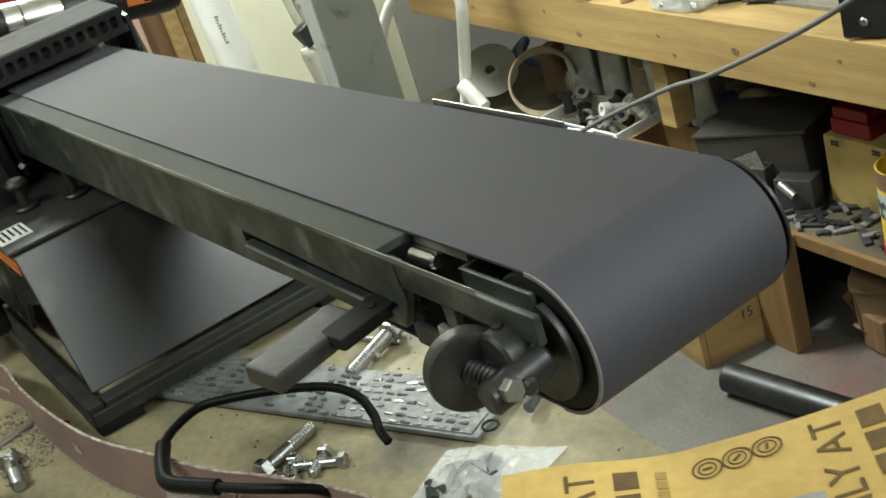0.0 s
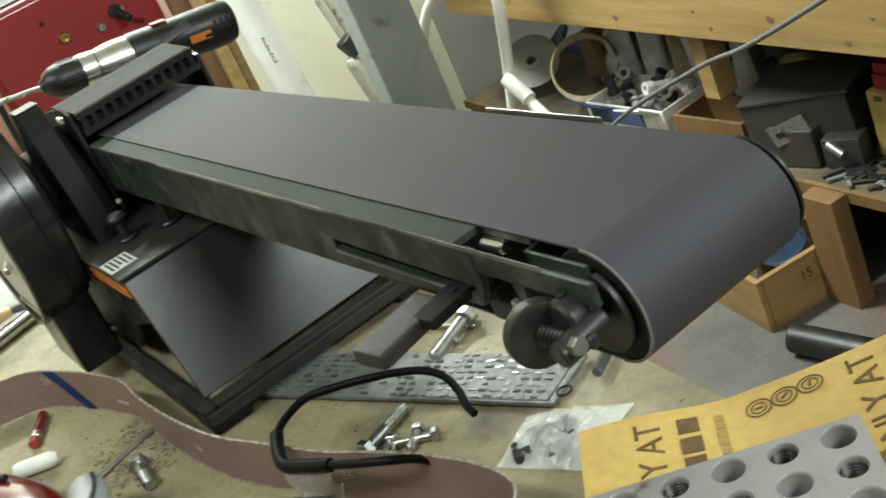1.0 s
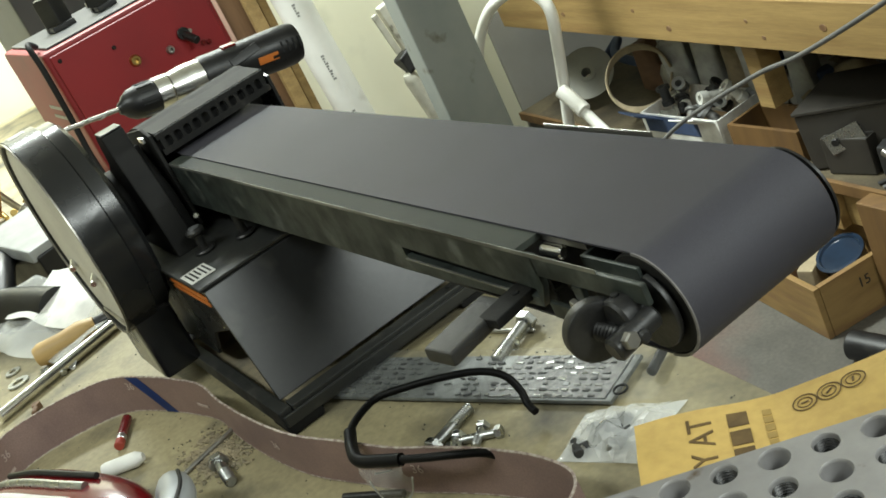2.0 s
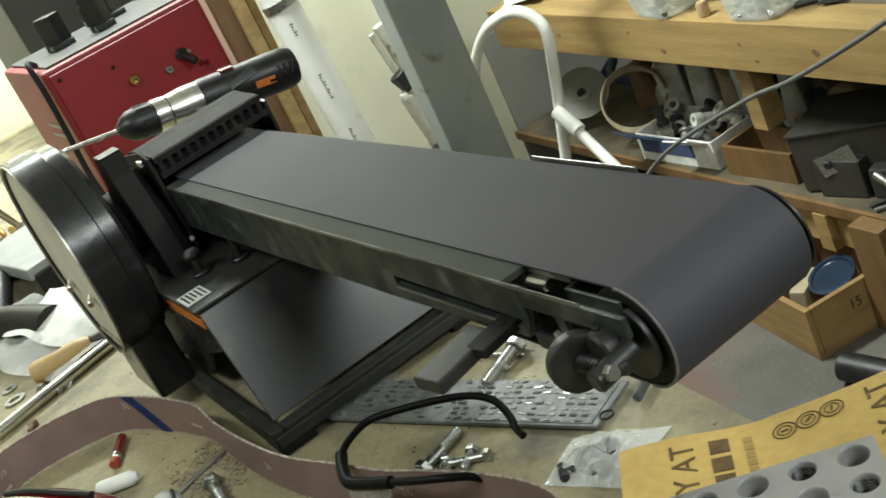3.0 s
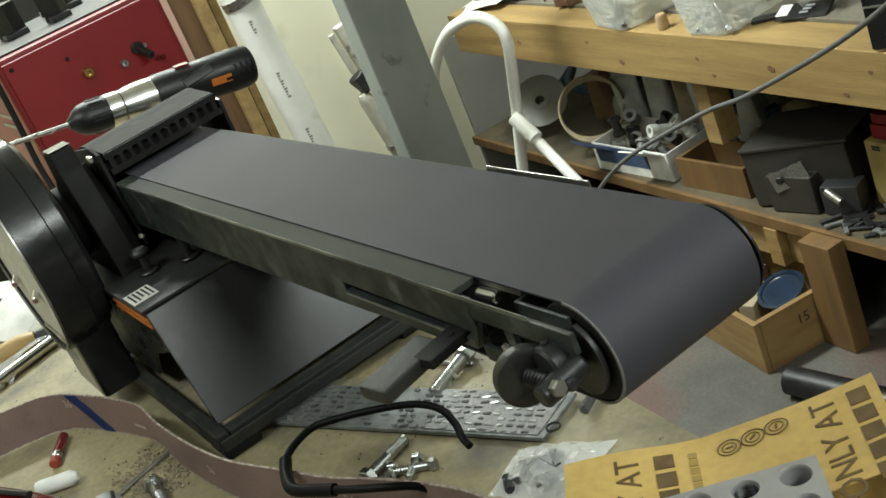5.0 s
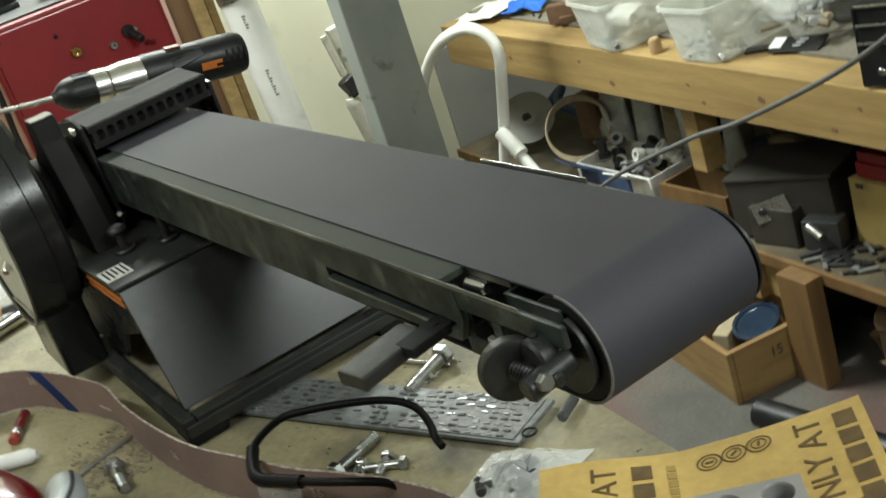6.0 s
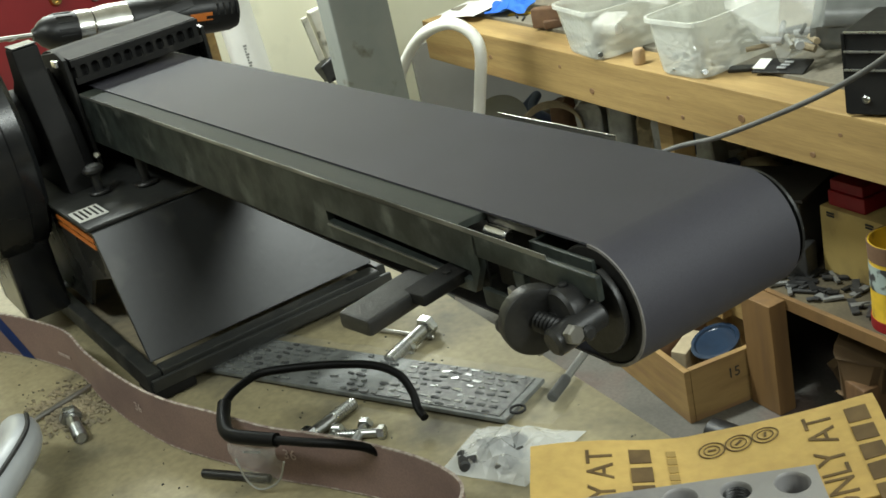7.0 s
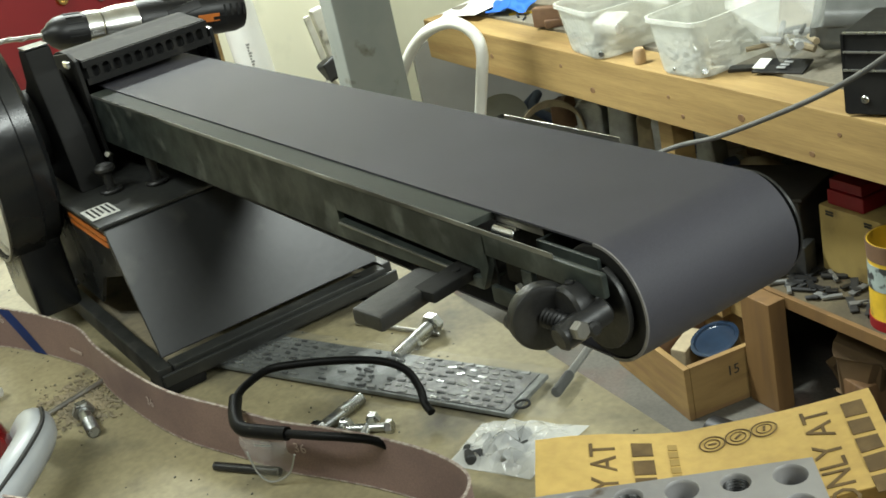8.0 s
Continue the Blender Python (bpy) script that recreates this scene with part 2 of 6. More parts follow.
def weigh_normals(me):
    """Shades rounded edges so that the large flat faces beside them stay flat."""
    n = len(me.loops)
    vert, face = np.empty(n, int), np.empty(n, int)
    me.loops.foreach_get("vertex_index", vert)
    sizes = np.empty(len(me.polygons), int)
    me.polygons.foreach_get("loop_total", sizes)
    face = np.repeat(np.arange(len(sizes)), sizes)
    nor, area = np.empty(3 * len(sizes)), np.empty(len(sizes))
    me.polygons.foreach_get("normal", nor)
    me.polygons.foreach_get("area", area)
    nor = nor.reshape(-1, 3)
    order = np.argsort(vert, kind="stable")
    count = np.bincount(vert, minlength=len(me.vertices))
    first = np.concatenate(([0], np.cumsum(count)[:-1]))
    total = np.zeros((n, 3))
    for k in range(count.max()):
        has = count[vert] > k
        other = face[order[np.where(has, first[vert] + k, 0)]]
        near = has & (np.einsum("ij,ij->i", nor[face], nor[other]) > 0.78)
        total += nor[other] * (area[other] * near)[:, None]
    size = np.linalg.norm(total, axis=1, keepdims=True)
    total = np.where(size > 1e-15, total / np.maximum(size, 1e-15), nor[face])
    me.normals_split_custom_set([tuple(v) for v in total])


def finish(bm, name, material, smooth=True):
    me = bpy.data.meshes.new(name)
    bmesh.ops.recalc_face_normals(bm, faces=bm.faces)
    bm.to_mesh(me)
    bm.free()
    me.materials.append(material)
    if smooth:
        me.polygons.foreach_set("use_smooth", [True] * len(me.polygons))
        me.set_sharp_from_angle(angle=radians(38))
        weigh_normals(me)
    return me


def part(name, bm, material, parent, label="", smooth=True):
    """Links a bmesh, given in the world's space, as one mesh under a thing or a part."""
    bm.transform(WORLD[parent].inverted())
    ob = new(name, finish(bm, name, material, smooth))
    ob.parent = parent
    WORLD[ob] = WORLD[parent].copy()
    if label:
        tagged(ob, label)
    return ob


def single(name, bm, material, m, label, category, group="", kind="", smooth=True):
    """A thing of one mesh, given in the world's space, with its origin at m."""
    bm.transform(m.inverted())
    ob = new(name, finish(bm, name, material, smooth))
    ob.matrix_basis = m
    WORLD[ob] = m.copy()
    return tagged(ob, label, category, group, kind)


def box(sx, sy, sz, m=I4, bev=0.0015, bm=None, seg=2):
    """A box with rounded edges about its centre."""
    b = bmesh.new()
    bmesh.ops.create_cube(b, size=1.0)
    bmesh.ops.scale(b, vec=(sx, sy, sz), verts=b.verts)
    if bev:
        bmesh.ops.bevel(b, geom=b.edges[:], offset=min(bev, 0.45 * min(sx, sy, sz)), segments=seg, profile=0.5, affect="EDGES")
    b.transform(m)
    return merge(b, bm)


def merge(b, bm):
    if bm is None:
        return b
    me = bpy.data.meshes.new("tmp")
    b.to_mesh(me)
    b.free()
    bm.from_mesh(me)
    bpy.data.meshes.remove(me)
    return bm


def span(x0, x1, y0, y1, z0, z1, bev=0.0015, bm=None, m=I4):
    return box(x1 - x0, y1 - y0, z1 - z0, m @ pose((x0 + x1) / 2, (y0 + y1) / 2, (z0 + z1) / 2), bev, bm)


def lathe(profile, m=I4, seg=32, bm=None, arc=360.0, start=0.0):
    """Turns (radius, height) pairs about the z axis."""
    b = bmesh.new()
    full = arc >= 360
    n = seg if full else seg + 1
    rings = []
    for r, h in profile:
        if r < 1e-6 and full:
            rings.append([b.verts.new((0, 0, h))] * n)
        else:
            rings.append([b.verts.new((r * math.cos(radians(start + arc * k / seg)), r * math.sin(radians(start + arc * k / seg)), h)) for k in range(n)])
    for a, c in zip(rings, rings[1:]):
        for k in range(seg):
            q = [a[k], a[(k + 1) % n], c[(k + 1) % n], c[k]]
            q = list(dict.fromkeys(q))
            if len(q) > 2:
                try:
                    b.faces.new(q)
                except ValueError:
                    pass
    b.transform(m)
    return merge(b, bm)


def cyl(r, h, m=I4, seg=24, bev=0.001, bm=None):
    """A solid cylinder along z about its centre, with rounded rims."""
    e = min(bev, r * 0.4, h * 0.4)
    return lathe([(0, -h / 2), (r - e, -h / 2), (r, -h / 2 + e), (r, h / 2 - e), (r - e, h / 2), (0, h / 2)], m, seg, bm)


def along(a, c, roll=0.0):
    """A pose at the middle of a-c whose z axis runs from a to c."""
    a, c = Vector(a), Vector(c)
    return Matrix.Translation((a + c) / 2) @ (c - a).to_track_quat("Z", "Y").to_matrix().to_4x4() @ Matrix.Rotation(radians(roll), 4, "Z")


def rod(a, c, r, seg=16, bev=0.0008, bm=None):
    return cyl(r, (Vector(c) - Vector(a)).length, along(a, c), seg, bev, bm)


def prism(points, depth, m=I4, bev=0.001, bm=None):
    """A flat outline (x, y) with thickness along z about its centre."""
    b = bmesh.new()
    lo = [b.verts.new((x, y, -depth / 2)) for x, y in points]
    hi = [b.verts.new((x, y, depth / 2)) for x, y in points]
    b.faces.new(lo[::-1])
    b.faces.new(hi)
    n = len(points)
    for k in range(n):
        b.faces.new((lo[k], lo[(k + 1) % n], hi[(k + 1) % n], hi[k]))
    bmesh.ops.recalc_face_normals(b, faces=b.faces)
    if bev:
        bmesh.ops.bevel(b, geom=b.edges[:], offset=bev, segments=2, profile=0.5, affect="EDGES", clamp_overlap=True)
    b.transform(m)
    return merge(b, bm)


def spline(points, steps=8, closed=False):
    """A smooth curve through the points."""
    p = [Vector(q) for q in points]
    n = len(p)
    out = []
    for k in range(n if closed else n - 1):
        if closed:
            a, c, d, e = p[(k - 1) % n], p[k], p[(k + 1) % n], p[(k + 2) % n]
        else:
            a, c, d, e = p[max(k - 1, 0)], p[k], p[k + 1], p[min(k + 2, n - 1)]
        for s in range(steps):
            t = s / steps
            out.append(0.5 * (2 * c + (d - a) * t + (2 * a - 5 * c + 4 * d - e) * t * t + (3 * c - a - 3 * d + e) * t ** 3))
    if not closed:
        out.append(p[-1])
    return out


def tube(points, r, seg=12, bm=None, steps=8, radii=None, flat=1.0):
    """A round (or flattened) bar along a smooth curve, with closed ends."""
    line = spline(points, steps)
    b = bmesh.new()
    rings = []
    side = None
    for k, c in enumerate(line):
        d = (line[min(k + 1, len(line) - 1)] - line[max(k - 1, 0)]).normalized()
        if side is None:
            side = d.cross(Vector((0, 0, 1)))
            if side.length < 0.1:
                side = d.cross(Vector((0, 1, 0)))
        side = (side - d * side.dot(d)).normalized()
        up = side.cross(d)
        rr = r if radii is None else radii[0] + (radii[1] - radii[0]) * k / (len(line) - 1)
        rings.append([b.verts.new(c + rr * (math.cos(2 * math.pi * j / seg) * side * flat + math.sin(2 * math.pi * j / seg) * up)) for j in range(seg)])
    for a, c in zip(rings, rings[1:]):
        for j in range(seg):
            b.faces.new((a[j], a[(j + 1) % seg], c[(j + 1) % seg], c[j]))
    b.faces.new(rings[0][::-1])
    b.faces.new(rings[-1])
    return merge(b, bm)


def ribbon(line, height, thick, bm=None, up=Vector((0, 0, 1)), lean=None):
    """A band standing on its edge along a line of points."""
    b = bmesh.new()
    rings = []
    n = len(line)
    for k, c in enumerate(line):
        d = (line[min(k + 1, n - 1)] - line[max(k - 1, 0)]).normalized()
        side = d.cross(up).normalized() * thick / 2
        u = up * height + (side.normalized() * lean(k / (n - 1)) if lean else Vector((0, 0, 0)))
        rings.append([b.verts.new(c - side), b.verts.new(c + side), b.verts.new(c + side + u), b.verts.new(c - side + u)])
    for a, c in zip(rings, rings[1:]):
        for j in range(4):
            b.faces.new((a[j], a[(j + 1) % 4], c[(j + 1) % 4], c[j]))
    b.faces.new(rings[0][::-1])
    b.faces.new(rings[-1])
    return merge(b, bm)


def crumple(bm, amount, scale, seed=0.0):
    for v in bm.verts:
        q = v.co * scale + Vector((seed, seed * 1.7, seed * 0.3))
        v.co += amount * Vector((noise.noise(q), noise.noise(q + Vector((9, 1, 4))), noise.noise(q + Vector((3, 7, 2)))))
    return bm


def sheet(sx, sy, nx, ny, m=I4, thick=0.0008, shape=None, bm=None):
    """A thin sheet of cells, bent by shape(x, y) -> z."""
    b = bmesh.new()
    for side in (0, 1):
        g = [[b.verts.new((sx * (i / nx - 0.5), sy * (j / ny - 0.5), (shape(i / nx - 0.5, j / ny - 0.5) if shape else 0) + side * thick)) for j in range(ny + 1)] for i in range(nx + 1)]
        if side == 0:
            low = g
        for i in range(nx):
            for j in range(ny):
                q = (g[i][j], g[i + 1][j], g[i + 1][j + 1], g[i][j + 1])
                b.faces.new(q if side else q[::-1])
    loop = [(i, 0) for i in range(nx)] + [(nx, j) for j in range(ny)] + [(i, ny) for i in range(nx, 0, -1)] + [(0, j) for j in range(ny, 0, -1)]
    for k, (i, j) in enumerate(loop):
        a, c = loop[(k + 1) % len(loop)]
        b.faces.new((low[i][j], low[a][c], g[a][c], g[i][j]))
    b.transform(m)
    return merge(b, bm)


def words(text, size, m, depth=0.0002):
    """Lettering as a bmesh, lying in the plane of m."""
    cu = bpy.data.curves.new("text", "FONT")
    cu.body, cu.size, cu.extrude, cu.resolution_u = text, size, depth, 2
    ob = bpy.data.objects.new("text", cu)
    me = bpy.data.meshes.new_from_object(ob)
    b = bmesh.new()
    b.from_mesh(me)
    bpy.data.objects.remove(ob)
    bpy.data.curves.remove(cu)
    bpy.data.meshes.remove(me)
    b.transform(m)
    return b


ROOM = Matrix.Rotation(radians(-6.0), 4, "Z")


def room(p, q, z, rz=0.0, rx=0.0, ry=0.0):
    """A pose in the room's own axes: p along the benches, q away from the sander's bench."""
    return ROOM @ pose(p, q, z, rx, ry, rz)


def rspan(p0, p1, q0, q1, z0, z1, bev=0.002, bm=None):
    return span(p0, p1, q0, q1, z0, z1, bev, bm, ROOM)

# ---- the room ----
FLOOR = -1.02
single("floor", rspan(-2.8, 2.6, -2.2, 2.3, FLOOR - 0.1, FLOOR, 0), CONCRETE, room(0, 0, FLOOR), "grey concrete workshop floor with reddish stains", "floor", kind="structure")
single("ceiling", rspan(-2.8, 2.6, -2.2, 2.3, 1.5, 1.6, 0), CEILING, room(0, 0, 1.5), "pale painted workshop ceiling", "ceiling", kind="structure")
single("wall_west", rspan(-2.1, -1.95, -2.2, 0.93, FLOOR, 1.5, 0), PLASTER, room(-1.95, 0, 0), "cream painted plaster wall behind the pipes", "wall", kind="structure")
single("wall_recess", rspan(-2.75, -2.6, 0.93, 2.3, FLOOR, 1.5, 0), PLASTER, room(-2.6, 1.5, 0), "cream painted wall of the recess", "wall", kind="structure")
single("wall_return", rspan(-2.6, -2.1, 0.78, 0.93, FLOOR, 1.5, 0), PLASTER, room(-2.3, 0.9, 0), "cream painted return wall", "wall", kind="structure")
single("wall_north", rspan(-2.6, 2.6, 2.15, 2.3, FLOOR, 1.5, 0), PLASTER, room(0, 2.15, 0), "cream painted wall behind the storage bench", "wall", kind="structure")
single("wall_south", rspan(-1.95, 2.6, -2.2, -2.05, FLOOR, 1.5, 0), PLASTER, room(0, -2.05, 0), "cream painted workshop wall", "wall", kind="structure")
# East wall is out of view; its grey keeps bounce light down.
single("wall_east", rspan(2.45, 2.6, -2.05, 2.15, FLOOR, 1.5, 0), DIMWALL, room(2.45, 0, 0), "unseen wall in dim grey that cuts bounce light", "wall", kind="structure")

# ---- work bench under the sander ----
EDGE = 0.158
bench = thing("work_bench", room(-0.3, -0.3, FLOOR), "work bench with a worn dusty tan board top", "work bench")
part("bench_top", rspan(-1.9, 1.1, -1.0, EDGE, -0.036, 0.0, 0.002), BENCH, bench)
part("apron", rspan(-1.88, 1.08, 0.08, 0.118, -0.13, -0.037), PINE, bench, "pine apron board under the top")
for p in (-1.8, 0.95):
    for q in (-0.9, 0.03):
        part("leg", rspan(p, p + 0.089, q, q + 0.089, FLOOR, -0.037), PINE, bench)

# ---- the belt and disc sander ----
BELT_W, BELT_Z, TILT = 0.0772, 0.1725, 1.05
R_IDLE, U_IDLE, U_DRIVE = 0.024, 0.5685, -0.030
BF = pose(0, 0, BELT_Z, 0, -TILT, 0)  # belt frame: x along the belt, y across, z up from the belt's face


def build_sander():
    s = thing("belt_disc_sander", pose(0.03, 0.02, 0.0), "black benchtop belt and disc sander standing on the work bench", "sander")
    # base
    t = part("base_tray", span(0.1590, 0.172, -0.0595, 0.1085, 0.005, 0.020, 0.0015), RIMPAINT, s, "scuffed black tray with a dusty rim")
    part("tray_side", span(-0.10, 0.1715, -0.0705, -0.060, 0.005, 0.0205, 0.0015), RIMPAINT, t)
    part("tray_side", span(-0.10, 0.1655, 0.109, 0.117, 0.005, 0.0205, 0.0015), RIMPAINT, t)
    part("tray_side", span(-0.10, -0.092, -0.0595, 0.1085, 0.005, 0.0205, 0.0015), RIMPAINT, t)
    part("tray_floor", span(-0.092, 0.1588, -0.060, 0.109, 0.006, 0.009, 0), DUST, t, "dusty tray floor")
    part("front_lip", span(0.1722, 0.1755, -0.069, 0.1155, 0.008, 0.0165, 0.001), RIMPAINT, t)
    part("rim_screw", cyl(0.0028, 0.0016, pose(0.1655, 0.088, 0.0206), 14, 0.0005), DARKSTEEL, t)
    for x, y in ((0.158, -0.055), (0.155, 0.103), (-0.085, -0.053), (-0.085, 0.101)):
        f = box(0.034, 0.03, 0.010, pose(x, y, 0.005), 0.003)
        part("foot", f, RUBBER, s, "black rubber foot")
    cover = prism([(-0.088, 0.0215), (-0.088, 0.106), (0.119, 0.106), (0.158, 0.0215), (0.1555, 0.0205), (0.1165, 0.103), (-0.084, 0.103), (-0.084, 0.0215)], 0.172,
                  Matrix.Translation((0, 0.0245, 0)) @ Matrix.Rotation(radians(90), 4, "X"), 0.0008)
    c = part("sloped_cover", cover, COVERPAINT, s, "glossy black sloped sheet metal cover")
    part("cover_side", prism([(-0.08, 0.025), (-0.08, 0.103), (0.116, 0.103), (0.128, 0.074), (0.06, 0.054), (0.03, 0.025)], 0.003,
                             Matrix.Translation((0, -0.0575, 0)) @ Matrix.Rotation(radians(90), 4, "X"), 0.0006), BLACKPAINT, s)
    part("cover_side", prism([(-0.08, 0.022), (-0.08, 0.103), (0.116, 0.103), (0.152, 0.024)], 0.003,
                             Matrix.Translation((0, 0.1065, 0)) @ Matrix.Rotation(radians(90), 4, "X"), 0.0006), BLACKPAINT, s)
    part("top_plate", span(-0.085, 0.118, -0.064, 0.112, 0.1065, 0.1095, 0.001), RIMPAINT, s, "dusty black top plate")
    for z, h in ((0.0985, 0.0028), (0.0935, 0.0028)):
        part("stripe", span(0.035, 0.1185, -0.0622, -0.0612, z, z + h, 0), ORANGE, s, "orange stripe")
    label = part("rating_label", span(0.074, 0.102, -0.0625, -0.042, 0.1097, 0.1101, 0), PAPERLABEL, s, "white rating label with dark lines")
    for k in range(5):
        part("print_bar", span(0.0775, 0.0985 - 0.004 * (k == 2), -0.0600 + 0.0036 * k, -0.0585 + 0.0036 * k, 0.1102, 0.1105, 0), INK, label)
    for x, y, h in ((0.052, -0.031, 0.018), (0.072, -0.003, 0.028)):
        k = cyl(0.0035, h, pose(x, y, 0.1095 + h / 2), 16)
        cyl(0.0075, 0.006, pose(x, y, 0.1095 + h), 20, 0.002, k)
        cyl(0.0085, 0.003, pose(x, y, 0.111), 20, 0.001, k)
        part("bolt", k, DARKSTEEL, s, "round-headed steel bolt")
    for x, y in ((0.0, -0.01), (-0.02, -0.03)):
        part("stud", rod((x, y, 0.12), (x + 0.012, y - 0.006, 0.126), 0.0028), CHROME, s)
    # upright and drive housing
    up = prism([(-0.075, 0.109), (0.030, 0.109), (0.022, 0.150), (0.006, 0.196), (0.004, 0.214), (-0.016, 0.214), (-0.024, 0.190), (-0.06, 0.165)], 0.019,
               Matrix.Translation((0, -0.0375, 0)) @ Matrix.Rotation(radians(90), 4, "X"), 0.002)
    part("upright_bracket", up, MATTEBLACK, s)
    part("bare_top", span(-0.0155, 0.0035, -0.0465, -0.0285, 0.2142, 0.2155, 0.0005), DARKSTEEL, s, "scratched dark steel top")
    up2 = prism([(-0.075, 0.10), (0.012, 0.10), (0.002, 0.15), (-0.03, 0.19), (-0.075, 0.17)], 0.008,
                Matrix.Translation((0, -0.0215, 0)) @ Matrix.Rotation(radians(90), 4, "X"), 0.002)
    part("upright_bracket", up2, MATTEBLACK, s)
    hub = cyl(0.03, 0.04, pose(-0.04, -0.035, 0.15, 90), 28, 0.003)
    part("shaft_housing", hub, MATTEBLACK, s)
    prof = [(-0.082, 0.128)]
    for k in range(0, 11):
        a = radians(180 - 10.5 * k)
        prof.append((-0.036 + 0.046 * math.cos(a), 0.154 + 0.046 * math.sin(a)))
    prof += [(0.004, 0.196), (0.002, 0.194)]
    for k in range(10, -1, -1):
        a = radians(180 - 10.5 * k)
        prof.append((-0.036 + 0.0435 * math.cos(a), 0.154 + 0.0435 * math.sin(a)))
    prof.append((-0.0795, 0.128))
    shell = prism(prof, 0.104, Matrix.Translation((0, 0.042, 0)) @ Matrix.Rotation(radians(90), 4, "X"), 0.0004)
    GR = Matrix.Translation((0.0045, -0.011, 0)) @ Matrix.Rotation(radians(4.5), 4, "Z") @ Matrix.Translation((-0.0045, 0.011, 0))
    shell.transform(GR)
    g = part("belt_guard", shell, MATTEBLACK, s, "curved black belt guard")
    # perforated plate across the belt
    y0, y1, z0, z1, n = -0.011, 0.094, 0.1775, 0.1955, 11
    plate = bmesh.new()
    x = 0.0045
    pitch = (y1 - y0 - 0.008) / n
    span(x, x + 0.002, y0, y1, z0, z0 + 0.0048, 0.0002, plate)
    span(x, x + 0.002, y0, y1, z1 - 0.0048, z1, 0.0002, plate)
    for k in range(n + 1):
        yc = y0 + 0.004 + k * pitch
        w = 0.0028 if 0 < k < n else 0.004
        span(x, x + 0.002, yc - w / 2, yc + w / 2, z0 + 0.0048, z1 - 0.0048, 0.0002, plate)
    # rounded corners of the holes
    for k in range(n):
        yc = y0 + 0.004 + (k + 0.5) * pitch
        for zz in (z0 + 0.0048, z1 - 0.0048):
            for sy in (-1, 1):
                s1 = 1 if zz < (z0 + z1) / 2 else -1
                prism([(0, 0), (0.0017 * -sy, 0), (0, 0.0017 * s1)], 0.002, Matrix.Translation((x + 0.001, yc + sy * (pitch / 2 - 0.0014), zz)) @ Matrix(((0, 0, 1, 0), (1, 0, 0, 0), (0, 1, 0, 0), (0, 0, 0, 1))), 0, plate)
    plate.transform(GR)
    part("perforated_plate", plate, MATTEBLACK, s, "black plate with a row of round holes")
    part("plate_backing", span(-0.004, -0.002, y0, y1, 0.18, 0.195, 0, None, GR), RUBBER, s)
    part("guard_cheek", prism([(-0.078, 0.105), (0.012, 0.118), (0.0065, 0.197), (-0.01, 0.202), (-0.06, 0.195), (-0.08, 0.17)], 0.003,
                              Matrix.Translation((0, -0.0145, 0)) @ Matrix.Rotation(radians(90), 4, "X"), 0.0006), MATTEBLACK, s)
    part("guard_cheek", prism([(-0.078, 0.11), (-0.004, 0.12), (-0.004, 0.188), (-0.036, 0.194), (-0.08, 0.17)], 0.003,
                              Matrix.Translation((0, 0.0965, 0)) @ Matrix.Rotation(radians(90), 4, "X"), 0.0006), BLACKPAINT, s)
    part("clip", span(-0.012, -0.002, -0.020, -0.0165, 0.192, 0.197, 0.0006), CHROME, s, "small bright clip")
    # belt: a closed band round both drums
    line = []
    for k in range(41):
        line.append((U_DRIVE + (U_IDLE - U_DRIVE) * k / 40, 0.0))
    for k in range(1, 40):
        a = radians(90 - 180 * k / 40)
        line.append((U_IDLE + R_IDLE * math.cos(a), -R_IDLE + R_IDLE * math.sin(a)))
    for k in range(41):
        line.append((U_IDLE + (U_DRIVE - U_IDLE) * k / 40, -2 * R_IDLE))
    for k in range(1, 24):
        a = radians(270 - 180 * k / 24)
        line.append((U_DRIVE + R_IDLE * math.cos(a), -R_IDLE + R_IDLE * math.sin(a)))
    b = bmesh.new()
    th = 0.0009
    rows = []
    m = len(line)
    for k, (u, w) in enumerate(line):
        pu, pw = line[k - 1]
        nu, nw = line[(k + 1) % m]
        d = Vector((nu - pu, nw - pw)).normalized()
        nx, nz = d[1], -d[0]  # inward
        rows.append([b.verts.new((u, 0, w)), b.verts.new((u, BELT_W, w)), b.verts.new((u + nx * th, BELT_W, w + nz * th)), b.verts.new((u + nx * th, 0, w + nz * th))])
    for k in range(m):
        a, c = rows[k], rows[(k + 1) % m]
        for j in range(4):
            b.faces.new((a[j], a[(j + 1) % 4], c[(j + 1) % 4], c[j]))
    b.transform(BF)
    part("sanding_belt", b, ABRASIVE, s, "dark purple-grey abrasive belt")
    # platen and side bars
    part("platen", span(0.01, 0.535, 0.002, 0.078, -0.006, -0.0017, 0.0005, None, BF), RAWSTEEL, s)
    XZ = BF @ Matrix.Translation((0, -0.011, 0)) @ Matrix.Rotation(radians(90), 4, "X")
    bar = prism([(0.008, -0.0035), (0.008, -0.0380), (0.385, -0.0340), (0.385, -0.0035)], 0.003, XZ, 0)
    prism([(0.3851, -0.0035), (0.3851, -0.0188), (0.5069, -0.0206), (0.5069, -0.0035)], 0.003, XZ, 0, bar)
    prism([(0.3851, -0.0240), (0.3851, -0.0340), (0.5069, -0.0300), (0.5069, -0.0252)], 0.003, XZ, 0, bar)
    prism([(0.507, -0.0035), (0.507, -0.0300), (0.514, -0.0180), (0.514, -0.0035)], 0.003, XZ, 0, bar)
    side = part("side_bar", bar, BARSTEEL, s, "scuffed grey-green painted steel side bar")
